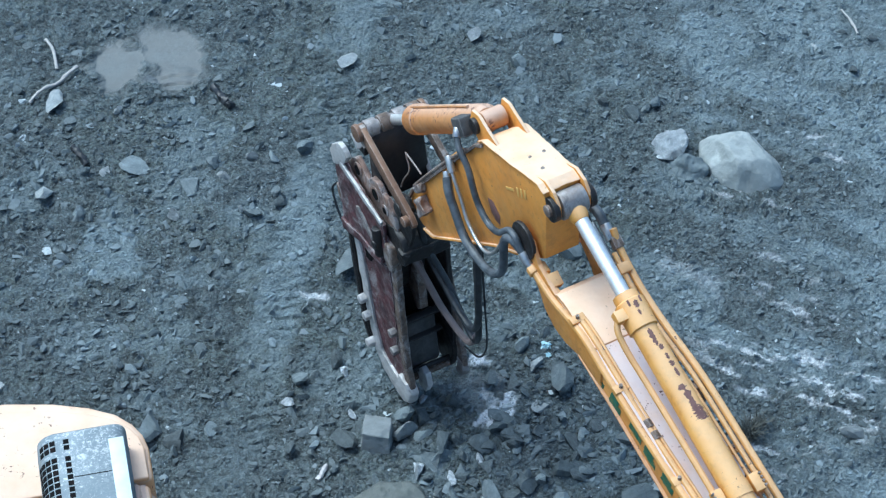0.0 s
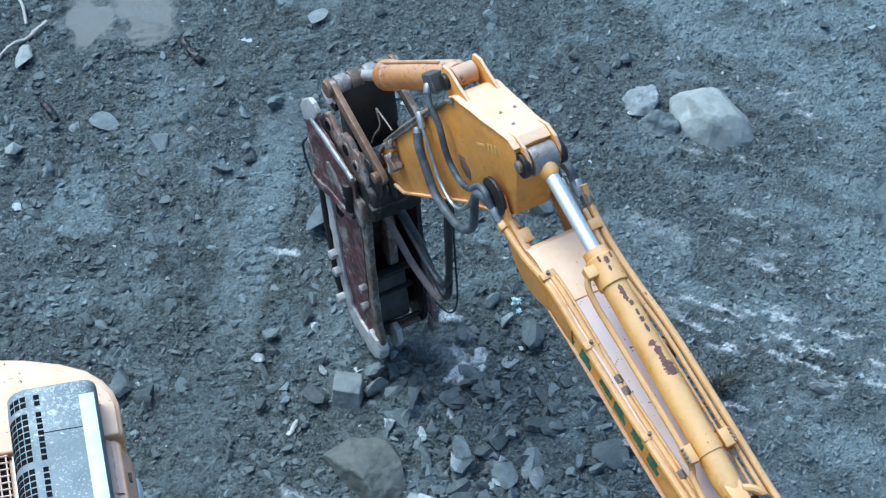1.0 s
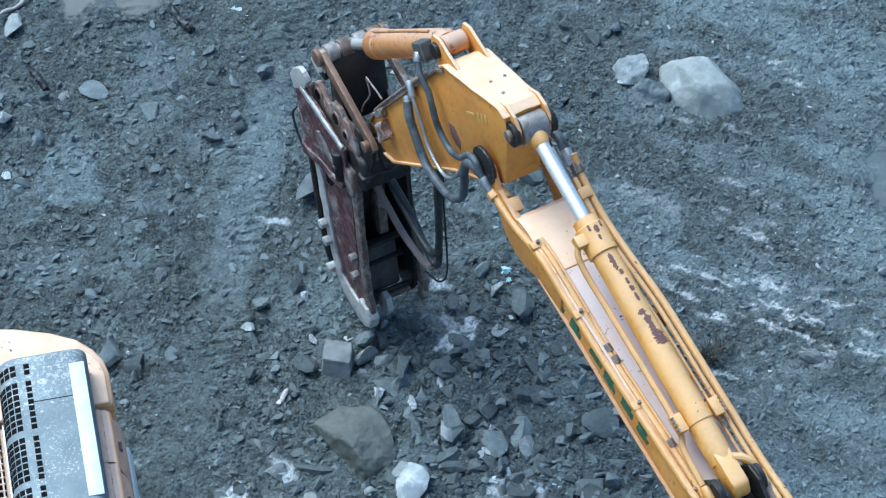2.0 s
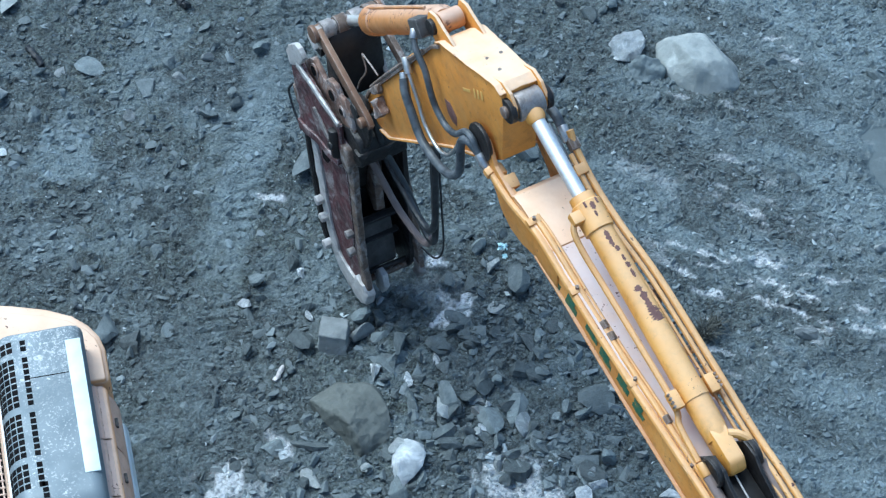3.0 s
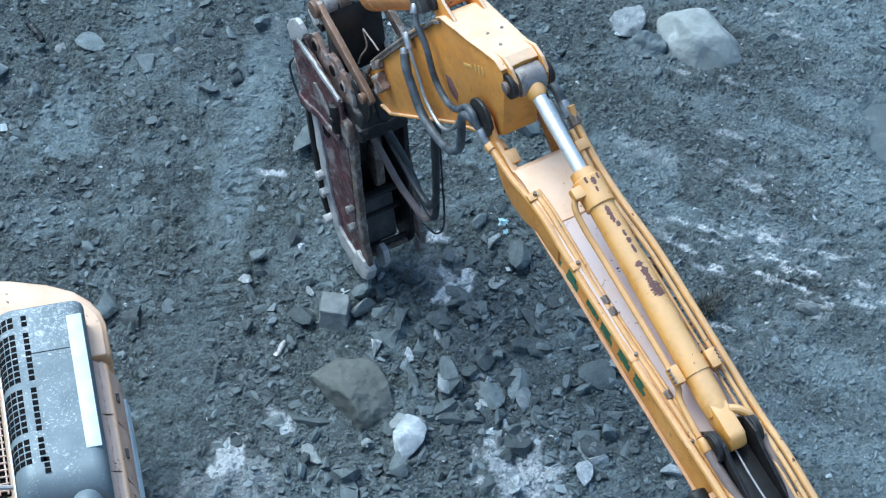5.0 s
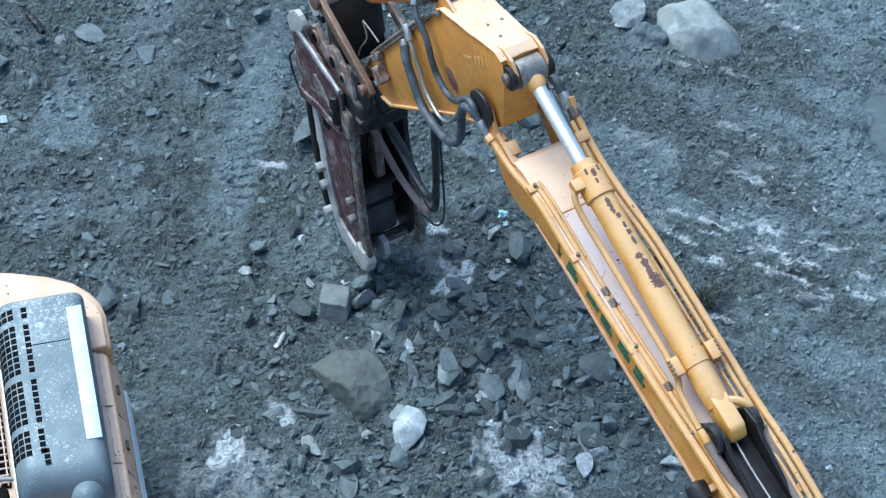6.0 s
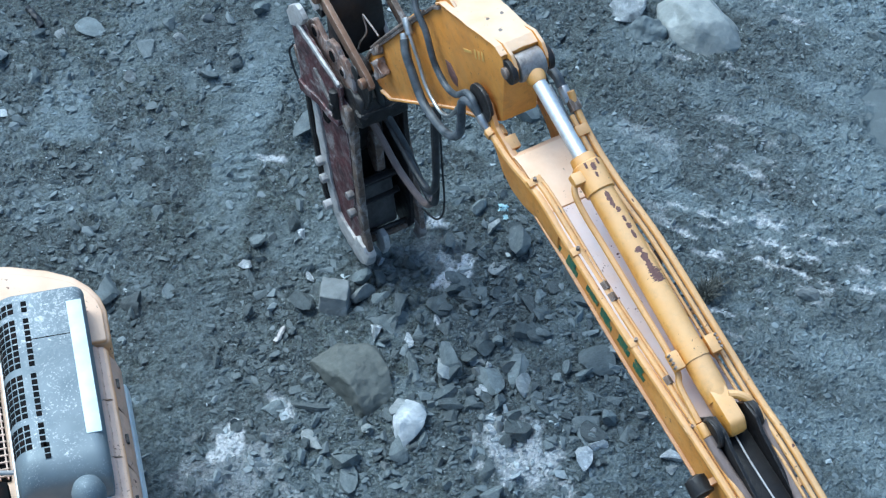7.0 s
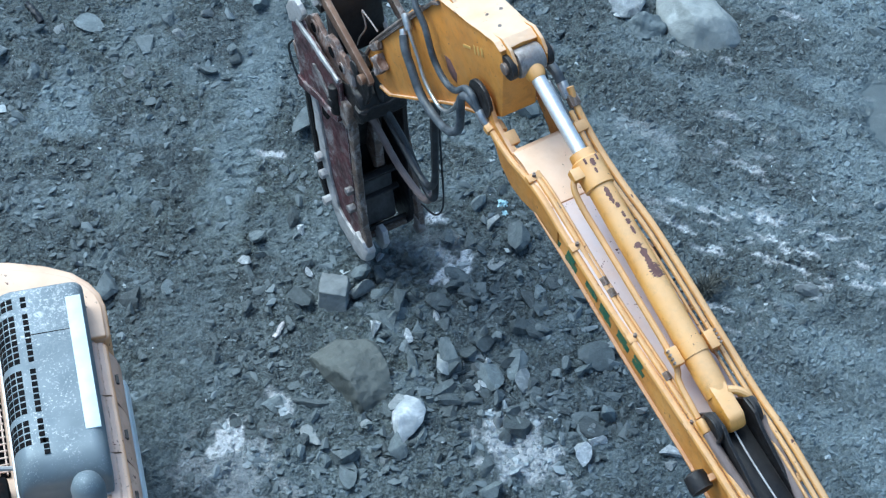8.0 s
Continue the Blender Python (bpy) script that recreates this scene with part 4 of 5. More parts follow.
# ears for the stick cylinder's rod
for y in (-0.15, 0.125):
    ear = [(0.34, 4.975), (0.12, 5.075), (0.0, 5.05), (-0.09, 4.96), (-0.10, 4.86), (-0.02, 4.79), (0.10, 4.80), (0.30, 4.90)]
    e = arm("ear", prism(ear, y, y + 0.03, 0.006), STICK, parent=stick)
    s = 1 if y > 0 else -1
    arm("collar", plate_ring((-0.015, 4.89), 0.105, y + 0.015, y + 0.015 + s * 0.05), BLACK, "black collar", e)
    arm("pin_end", plate_ring((-0.015, 4.89), 0.05, y + 0.015, y + 0.015 + s * 0.08), RUST, "rusty pin end", e)
# ears for the bucket cylinder
for y in (-0.155, 0.125):
    ear = [(0.84, 4.81), (1.02, 4.85), (1.16, 4.89), (1.27, 4.86), (1.29, 4.76), (1.22, 4.66), (1.12, 4.60), (0.95, 4.72)]
    e = arm("ear", prism(ear, y, y + 0.03, 0.006), STICK, parent=stick)
    s = 1 if y > 0 else -1
    arm("pin_end", plate_ring((1.19, 4.76), 0.07, y + 0.015, y + 0.015 + s * 0.05), BLACK, "dark pin end", e)

# stick cylinder along the top of the boom
A, B = Vector((-0.015, 0, 4.89)), Vector((-3.02, 0, 3.78))
way = (B - A).normalized()


def on(d, y=0.0, z=0.0):
    return A + way * d + Vector((0, y, 0)) + Vector((-way.z, 0, way.x)) * -z


cylinder = arm("stick_cylinder", turned(on(0.92), on(3.0), [(0, 0.092), (0.012, 0.118), (0.02, 0.124), (0.25, 0.122), (0.258, 0.104), (1.88, 0.104), (1.98, 0.103), (2.08, 0.09)], 40), CYL)
arm("gland", turned(on(0.855), on(0.93), [(0, 0.07), (0.004, 0.098), (0.07, 0.102)], 32), CYL, parent=cylinder)
for y in (-0.05, 0.05):
    arm("gland_slot", box(on(0.965, y, 0.112), (0.05, 0.018, 0.012), 0.003, turn=Matrix.Rotation(radians(-20), 3, "Y")), SCUFF, "dark slot", cylinder)
arm("piston_rod", rod(on(0.10), on(0.88), 0.058, 32), CHROME, "bright chrome rod", cylinder)
arm("rod_eye", plate_ring((A.x, A.z), 0.118, -0.112, 0.112, None, 32, 0.012), WORN, "grey worn rod eye", cylinder)
arm("rod_neck", turned(on(0.06), on(0.19), [(0, 0.085), (0.08, 0.08), (0.12, 0.062)], 24), CYL, parent=cylinder)
arm("base_eye", prism([(B.x + 0.34, B.z + 0.20), (B.x + 0.10, B.z + 0.145), (B.x - 0.05, B.z + 0.10), (B.x - 0.10, B.z), (B.x - 0.05, B.z - 0.09), (B.x + 0.06, B.z - 0.08), (B.x + 0.34, B.z + 0.0)], -0.075, 0.075, 0.03), CYL, "dusty base eye", cylinder)
for y in (-0.155, 0.125):
    s = 1 if y > 0 else -1
    br = arm("bracket", prism([(B.x - 0.85, 3.40), (B.x - 0.75, 3.52), (B.x - 0.18, B.z + 0.02), (B.x - 0.09, B.z + 0.10), (B.x + 0.06, B.z + 0.11), (B.x + 0.13, B.z + 0.02), (B.x + 0.24, 3.66), (B.x + 0.3, 3.58)], y, y + 0.03, 0.006), BLACK, "black greasy bracket", boom)
    arm("pin_disc", plate_ring((B.x, B.z), 0.125, y + 0.015 + s * 0.005, y + 0.015 + s * 0.045), BLACK, "black greasy pin disc", br)
    arm("retainer", tube([(B.x + 0.11 * math.cos(a), y + 0.015 + s * 0.05, B.z + 0.11 * math.sin(a)) for a in np.linspace(0.2, 3.6, 8)], 0.012, 8, 3), BLACK, parent=br)
# thin black slab laid on the boom between the two brackets
arm("base_slab", box((B.x - 0.30, 0, 3.585), (0.95, 0.24, 0.04), 0.006, turn=Matrix.Rotation(radians(-13), 3, "Y")), BLACK, "black slab between the brackets", boom)
arm("grease_line", tube([(B.x - 0.06, 0.02, B.z - 0.05), (B.x - 0.35, 0.03, 3.66), (B.x - 0.9, 0.02, 3.52)], 0.008, 8), PALE, "thin pale line", boom)
clamp = arm("clamp", turned(on(2.54), on(2.66), [(0, 0.09), (0.002, 0.112), (0.118, 0.112), (0.12, 0.09)], 36), CYL, parent=cylinder)
for s in (-1, 1):
    arm("clamp_lug", box(on(2.60, s * 0.165, 0.02), (0.15, 0.09, 0.06), 0.006, turn=Matrix.Rotation(radians(-18), 3, "Y")), CYL, parent=clamp)
    for k in range(4):
        arm("clamp_bolt", rod(on(2.55 + 0.034 * k, s * 0.205, 0.03), on(2.55 + 0.034 * k, s * 0.205, 0.075), 0.010, 6), RUST, parent=clamp)
# scuffs along the crown of the barrel
def scuff(d, y, length, width, seed):
    rr = random.Random(seed)
    own = bmesh.new()
    n = 18
    rows = []
    for i in range(n):
        u = i / (n - 1)
        half = width * min(1.0, 5 * u + 0.1, 5 * (1 - u) + 0.1) * rr.uniform(0.55, 1.1)
        mid = y + rr.uniform(-0.22, 0.22) * width
        row = []
        for yy in np.linspace(mid - half, mid + half, 5):
            r = 0.1052 if d > 1.17 else 0.1252
            row.append(own.verts.new(on(d + length * u, yy, math.sqrt(max(1e-4, r * r - yy * yy)))))
        rows.append(row)
    for a, b in zip(rows, rows[1:]):
        for k in range(4):
            own.faces.new((a[k], a[k + 1], b[k + 1], b[k]))
    bmesh.ops.recalc_face_normals(own, faces=own.faces)
    for fa in own.faces:
        if fa.normal.z < 0:
            fa.normal_flip()
    arm("scuff", own, SCUFF, "bare scuffed patch", cylinder)


for i, (d, y, a, b) in enumerate(((0.96, 0.0, 0.07, 0.014), (1.04, 0.01, 0.05, 0.008), (1.20, 0.01, 0.16, 0.014), (1.35, -0.01, 0.05, 0.013), (1.43, -0.015, 0.06, 0.009), (1.50, -0.02, 0.05, 0.016), (1.56, -0.02, 0.08, 0.011), (1.70, 0.01, 0.05, 0.024), (1.74, -0.005, 0.22, 0.022), (1.88, -0.02, 0.12, 0.036), (1.95, -0.03, 0.07, 0.040))):
    scuff(d, y, a, b * 1.5, i)

# bucket cylinder in front of the stick
C, D = Vector((1.19, 0, 4.76)), Vector((2.94, 0, 3.25))
w2 = (D - C).normalized()
bucket_cyl = arm("bucket_cylinder", turned(C + w2 * 0.10, D, [(0, 0.09), (0.03, 0.115), (0.06, 0.125), (1.48, 0.125), (1.49, 0.138), (1.66, 0.138), (1.70, 0.125), (1.72, 0.09), (1.73, 0.06)], 36), BCYL)
arm("piston_rod", rod(C + w2 * 1.8, D + w2 * 0.06, 0.05, 24), CHROME, "chrome rod", bucket_cyl)
arm("base_eye", plate_ring((C.x, C.z), 0.09, -0.10, 0.10, None, 28, 0.012), BCYL, "dusty base eye", bucket_cyl)
arm("port_block", box((1.37, 0.17, 4.61), (0.19, 0.13, 0.17), 0.02, turn=Matrix.Rotation(radians(40), 3, "Y")), INNER, "dark dirty port block", bucket_cyl)
arm("feed_pipe", tube([C + w2 * 0.35 + Vector((0.06, 0.05, 0.11)), C + w2 * 0.8 + Vector((0.06, 0.04, 0.115)), C + w2 * 1.7 + Vector((0.06, 0.04, 0.115))], 0.014, 8), BCYL, "dusty feed pipe", bucket_cyl)

# pipes along both edges of the boom
def along(y, lift, pts):
    return [(x, y, z + lift) for x, z in pts]


RUN = [(-4.6, 3.22), (-3.4, 3.56), (-2.55, 3.72), (-1.91, 3.83), (-1.41, 3.93), (-1.05, 4.03)]
FORE = [(-0.65, 4.13), (-0.26, 4.11), (-0.06, 4.14), (0.08, 4.17)]
for y, r, up, tip in ((0.270, 0.033, 0.0, 4), (0.216, 0.025, 0.03, 4), (0.182, 0.013, 0.04, 2)):
    pts = along(y, up, RUN) + along(y, up, FORE[:tip])
    arm("hydraulic_pipe", tube(pts, r, 10, 5), PIPE, parent=boom)
RIGHT = [(-4.6, 3.30), (-3.44, 3.70), (-2.91, 3.80), (-2.27, 3.98), (-1.53, 4.18), (-1.0, 4.24), (-0.62, 4.32), (-0.32, 4.46), (-0.19, 4.59)]
for y, r, up, n in ((-0.290, 0.030, 0.0, 9), (-0.225, 0.020, 0.01, 8), (-0.18, 0.013, -0.02, 7)):
    arm("hydraulic_pipe", tube([(x, y, z + up) for x, z in RIGHT[:n]], r, 10, 5), PIPE, parent=boom)
for x, z in ((-3.2, 3.72), (-2.3, 3.93), (-1.55, 4.13), (-0.75, 4.26)):
    arm("pipe_stand", prism([(x - 0.03, z - 0.25), (x + 0.03, z - 0.25), (x + 0.03, z + 0.02), (x - 0.03, z + 0.02)], -0.30, -0.20, 0.005), RUST, "rusty pipe stand", boom)
arm("pipe_rail", tube([(-0.9, -0.22, 4.12), (-0.55, -0.21, 4.26), (-0.30, -0.20, 4.38), (-0.02, -0.19, 4.52)], 0.026, 8), RUST, "rusty brown rail", boom)
for x, z in ((-3.6, 3.47), (-2.85, 3.62), (-2.05, 3.77), (-1.2, 3.96), (-0.55, 4.12)):
    for s in (-1, 1):
        b = arm("pipe_clamp", box((x, s * 0.238, z + 0.05 + (0.08 if s < 0 else 0)), (0.07, 0.13, 0.04), 0.006, turn=Matrix.Rotation(radians(-11), 3, "Y")), PIPE, parent=boom)
        arm("clamp_bolt", rod((x, s * 0.24, z + 0.06 + (0.08 if s < 0 else 0)), (x, s * 0.24, z + 0.098 + (0.08 if s < 0 else 0)), 0.016, 6), RUST, parent=b)
for x, z in ((-1.55, 3.89), (-1.66, 3.87), (-2.45, 3.73), (-0.85, 4.06)):
    arm("pipe_fitting", rod((x - 0.035, 0.205, z + 0.038), (x + 0.035, 0.205, z + 0.052), 0.034, 6, 0.004), RUST, "rusty pipe union", boom)
    arm("pipe_fitting", rod((x - 0.035, -0.205, z + 0.13), (x + 0.035, -0.205, z + 0.15), 0.032, 6, 0.004), PIPE, "pipe union", boom)
# feed pipe beside the barrel, from the gland down to the base
feed = [on(1.02, 0.15, 0.03), on(1.10, 0.19, -0.01), on(1.27, 0.185, -0.06), on(1.6, 0.165, -0.08), on(2.5, 0.165, -0.02), on(2.68, 0.17, -0.04), on(2.78, 0.20, -0.06), on(3.08, 0.21, -0.06)]
arm("feed_pipe", tube(feed, 0.026, 10, 6), PIPE, parent=cylinder)
arm("port_block", box(on(1.02, 0.135, 0.04), (0.10, 0.10, 0.08), 0.008, turn=Matrix.Rotation(radians(-18), 3, "Y")), CYL, parent=cylinder)
arm("feed_pipe", tube([on(3.00, -0.05, 0.07), on(3.04, -0.12, 0.075), on(3.11, -0.18, 0.06), on(3.20, -0.195, 0.02)], 0.034, 10, 6), CYL, parent=cylinder)
for s in (1, -1):
    p = on(3.09 if s > 0 else 3.17, 0.205 * s, -0.05 if s > 0 else 0.02)
    sleeve = arm("hose_sleeve", rod(p, p + way * 0.11 + Vector((0, 0, -0.01)), 0.042, 20, 0.004), CYL, parent=boom)
    q = p + way * 0.12
    arm("hose", tube([q, q + way * 0.3 + Vector((0, -0.01 * s, 0.0)), q + way * 0.65 + Vector((0, -0.05 * s, 0.0)), q + way * 1.05 + Vector((0, -0.09 * s, -0.05))], 0.040, 12), BROWNHOSE, "muddy grey hose", boom)
arm("lamp_body", turned((-3.08, 0.36, 3.42), (-3.28, 0.36, 3.36), [(0, 0.04), (0.02, 0.085), (0.12, 0.095), (0.16, 0.09), (0.17, 0.05)], 24), BLACK, "black work lamp", boom)
arm("lamp_bracket", box((-3.2, 0.28, 3.44), (0.06, 0.13, 0.03), 0.005), YELLOW, parent=boom)

# hoses at the elbow and down the stick's side
def elbow_hose(pts, r, material, label):
    return arm("hose", tube(pts, r, 12), material, label, stick)


elbow_hose([(1.37, 0.24, 4.58), (1.25, 0.28, 4.50), (1.11, 0.28, 4.40), (0.97, 0.28, 4.16), (0.79, 0.28, 4.06), (0.60, 0.29, 4.12), (0.42, 0.30, 4.32), (0.30, 0.31, 4.36), (0.22, 0.30, 4.27), (0.14, 0.28, 4.18)], 0.028, GREYHOSE, "dusty grey hydraulic hose")
elbow_hose([(1.49, 0.27, 3.95), (1.41, 0.30, 3.87), (1.32, 0.30, 3.75), (1.13, 0.31, 3.58), (0.85, 0.32, 3.55), (0.61, 0.33, 3.64), (0.47, 0.33, 3.80), (0.44, 0.33, 3.98), (0.43, 0.33, 4.20), (0.34, 0.32, 4.30), (0.24, 0.27, 4.22), (0.12, 0.215, 4.18)], 0.038, GREYHOSE, "thick grey hydraulic hose")
elbow_hose([(1.51, 0.24, 4.13), (1.39, 0.26, 4.04), (1.26, 0.26, 3.88), (1.13, 0.27, 3.73), (0.91, 0.28, 3.66), (0.73, 0.29, 3.74), (0.60, 0.30, 3.92), (0.50, 0.30, 4.12), (0.40, 0.27, 4.28), (0.20, 0.25, 4.30)], 0.017, FITTING, "thin steel-braided hydraulic hose")
for p, q in (((1.38, 0.22, 4.60), (1.33, 0.26, 4.55)), ((1.53, 0.25, 3.98), (1.36, 0.302, 3.80)), ((0.21, 0.297, 4.255), (0.10, 0.276, 4.17)), ((0.22, 0.26, 4.22), (0.08, 0.207, 4.17)), ((1.53, 0.23, 4.15), (1.42, 0.255, 4.06))):
    arm("hose_fitting", rod(p, q, 0.042 if p[0] < 1.5 and p[0] < 1 else 0.036, 16, 0.004), FITTING, "bright steel hose end", stick)
for p, q, r in (((0.10, 0.276, 4.17), (0.03, 0.275, 4.16), 0.05), ((0.08, 0.206, 4.19), (-0.02, 0.205, 4.17), 0.045)):
    arm("pipe_fitting", rod(p, q, r, 6, 0.006), PIPE if r < 0.0455 or r > 0.049 else FITTING, "hose coupling", boom)
arm("coupling_block", box((-0.11, 0.19, 4.17), (0.12, 0.11, 0.08), 0.01, turn=Matrix.Rotation(radians(-25), 3, "Y")), PIPE, "yellow coupling block", boom)
arm("coupling_block", box((-0.26, -0.285, 4.50), (0.10, 0.085, 0.08), 0.01, turn=Matrix.Rotation(radians(-30), 3, "Y")), RUST, "rusty coupling block", boom)
arm("coupling_block", box((-0.45, -0.24, 4.41), (0.09, 0.10, 0.05), 0.008, turn=Matrix.Rotation(radians(-25), 3, "Y")), PIPE, "yellow coupling block", boom)
# right-hand elbow hose end
arm("hose", tube([(0.10, -0.27, 4.60), (0.0, -0.275, 4.60), (-0.10, -0.27, 4.56)], 0.042, 12), GREYHOSE, "grey hose", boom)
arm("pipe_fitting", rod((-0.02, -0.20, 4.55), (-0.30, -0.205, 4.42), 0.022, 12, 0.003), FITTING, "bright steel pipe end", boom)
arm("coupling_block", batter(box((-0.36, -0.20, 4.40), (0.07, 0.09, 0.07), 0.008), 0.01, 0.03, 14.0), RUST, "rusty coupling block", boom)
arm("hose_fitting", rod((-0.10, -0.27, 4.565), (-0.22, -0.267, 4.50), 0.045, 16, 0.004), FITTING, "bright steel hose end", boom)
# pipes and a valve along the stick's front edge
arm("stick_pipe", tube([(1.25, 0.215, 4.46), (1.6, 0.215, 4.01), (2.0, 0.215, 3.46), (2.18, 0.215, 3.20)], 0.018, 8), RUST, "rusty pipe", stick)
arm("stick_pipe", tube([(1.34, 0.20, 4.38), (1.7, 0.20, 3.88), (1.95, 0.20, 3.50)], 0.014, 8), PIPE, "", stick)
arm("valve_block", batter(box((1.98, 0.24, 3.14), (0.14, 0.10, 0.15), 0.012, turn=Matrix.Rotation(radians(50), 3, "Y")), 0.022, 0.03, 11.0), EAR, "dirty valve block", stick)
arm("valve_block", batter(box((2.06, 0.23, 3.28), (0.16, 0.07, 0.07), 0.01, turn=Matrix.Rotation(radians(50), 3, "Y")), 0.018, 0.03, 11.0), RUST, "rusty bracket", stick)
arm("pipe_clamp", box((1.52, 0.215, 4.08), (0.12, 0.06, 0.05), 0.008, turn=Matrix.Rotation(radians(54), 3, "Y")), RUST, "rusty clamp", stick)

# linkage between bucket cylinder, stick and crusher
P = (3.0, 3.20)
pin = arm("link_pin", rod((P[0], -0.36, P[1]), (P[0], 0.36, P[1]), 0.062, 20, 0.004), WORN, "worn bare steel link pin")
for k, y in enumerate((-0.27, -0.13, 0.02, 0.16)):
    arm("bushing", plate_ring(P, 0.088, y, y + 0.115, None, 24, 0.008), WORN if k % 2 else BAR, "scraped bushing", pin)
for s in (-1, 1):
    tip, foot = Vector((P[0], 0, P[1])), Vector((2.11, 0, 2.88))
    d = (tip - foot).normalized()
    n = Vector((-d.z, 0, d.x)) * 0.062
    outline = [tip + d * 0.07 + n * 0.5, tip + n, foot + n, foot - d * 0.08 + n * 0.5, foot - d * 0.08 - n * 0.5, foot - n, tip - n, tip + d * 0.07 - n * 0.5]
    y = 0.30 if s > 0 else -0.26
    link = arm("side_link", prism([(p.x, p.z) for p in outline], y - 0.028, y + 0.028, 0.008), LINK if s > 0 else BAR, "worn steel side link")
    arm("pin_cap", plate_ring((P[0], P[1]), 0.085, y + s * 0.028, y + s * 0.075, None, 24, 0.01), LINK, "brown pin cap", link)
    arm("pin_cap", plate_ring((foot.x, foot.z), 0.05, y + s * 0.028, y + s * 0.085, None, 20, 0.008), LINK, "ochre pin cap", link)
hl = [(2.93, 3.20), (3.00, 3.20), (3.04, 3.10), (2.98, 2.62), (2.86, 2.46), (2.74, 2.52), (2.78, 2.72), (2.86, 3.10)]
arm("connecting_link", prism(hl, -0.245, 0.245, 0.02), BLACK, "black greasy connecting link")

arm("wire", tube([(2.46, 0.15, 3.31), (2.40, 0.15, 3.17), (2.50, 0.16, 2.96), (2.57, 0.15, 2.80)], 0.008, 6), RUST, "thin brown wire", stick)
arm("wire", tube([(2.46, 0.15, 3.33), (2.25, 0.17, 3.37), (2.10, 0.19, 3.40)], 0.008, 6), RUST, "thin brown wire", stick)

# ---- crusher hung from the stick ----
crusher = empty("crusher_attachment", EX, "rusty maroon hydraulic crusher with bolted side plates", "crusher")


def jaw(name, bm, material, label="", parent=None, smooth=30):
    if name in ("ear_plate", "ear_rim", "rib", "wear_plate", "front_bar", "tooth", "head_block", "head_lip", "gusset", "side_plate", "patch_plate"):
        batter(bm, {"side_plate": 0.004, "patch_plate": 0.004, "front_bar": 0.012, "rib": 0.010, "ear_rim": 0.007, "wear_plate": 0.010}.get(name, 0.018))
    return part(name, bm, material, parent or crusher, label, smooth)


SIDE = [(3.20, 1.72), (3.12, 1.37), (3.03, 1.0), (2.94, 0.69), (2.84, 0.42), (2.70, 0.27), (2.51, 0.23), (2.38, 0.24), (2.28, 0.42), (2.30, 0.86), (2.34, 1.23), (2.38, 1.6), (2.42, 1.97), (2.40, 2.20), (2.56, 2.24), (2.86, 2.10)]
EAR_OUT = [(3.47, 2.52), (3.44, 2.25), (3.37, 2.05), (3.35, 1.78), (3.15, 1.73), (2.79, 1.90), (2.58, 1.94), (2.50, 2.18), (2.55, 2.42), (2.70, 2.47), (2.88, 2.47), (3.04, 2.52), (3.22, 2.55), (3.34, 2.56)]
EAR_IN = [(3.38, 2.45), (3.26, 2.64), (3.17, 2.71), (3.06, 2.65), (2.96, 2.62), (2.88, 2.72), (2.76, 2.74), (2.66, 2.66), (2.58, 2.70), (2.48, 2.61), (2.41, 2.44), (2.46, 2.28), (2.62, 2.16), (3.0, 2.12), (3.3, 2.2)]
TIP = [(3.54, 2.54), (3.49, 2.66), (3.35, 2.79), (3.26, 2.80), (3.18, 2.74), (3.24, 2.62), (3.33, 2.53), (3.47, 2.42)]

# near side: side plate, outer ear, inner ear with black hole discs, wear edge, bolts
near = jaw("side_plate", prism(SIDE, 0.255, 0.325, 0.012), MAROON)
jaw("ear_plate", prism(EAR_OUT, 0.325, 0.375, 0.014), MAROON, "maroon ear plate with bare edges", near)
jaw("ear_rim", prism(TIP, 0.335, 0.385, 0.006), PALE, "white-worn ear tip", near)
# pale strip paints the highlight along the ear's upper edge
jaw("ear_rim", prism([(3.33, 2.58), (3.13, 2.55), (2.88, 2.52), (2.67, 2.51), (2.54, 2.48), (2.55, 2.43), (2.68, 2.45), (2.88, 2.46), (3.13, 2.49), (3.34, 2.51)], 0.36, 0.39, 0.008), PALE, "pale strip for the highlight along the ear edge", near)
jaw("ear_plate", prism(EAR_IN, 0.235, 0.29, 0.014), EAR, "brown scraped inner ear plate", near)
# black discs on the bosses paint the darkness of the pin holes
for x, z, r in ((3.14, 2.585, 0.050), (2.80, 2.57, 0.055), (2.62, 2.52, 0.035)):
    jaw("pin_boss", rod((x, 0.27, z), (x, 0.302, z), r + 0.025, 20, 0.008), EAR, "scraped pin boss", near)
    jaw("pin_hole_shade", rod((x, 0.28, z), (x, 0.307, z), r, 18), DARKBOX, "black disc for the shade in a pin hole", near)
jaw("edge_lug", box((3.17, 0.28, 2.93), (0.16, 0.05, 0.05), 0.01, turn=Matrix.Rotation(radians(-38), 3, "Y")), PALE, "pale lug", near)
jaw("edge_lug", box((3.12, 0.24, 2.86), (0.12, 0.05, 0.10), 0.01), BLACK, "black lug", near)
# pale worn rib paints a diagonal highlight on the ear
jaw("rib", prism([(3.02, 2.27), (2.98, 2.29), (2.86, 2.20), (2.72, 2.11), (2.74, 2.06), (2.87, 2.14)], 0.37, 0.395, 0.006), WORN, "pale worn rib for a diagonal highlight", near)
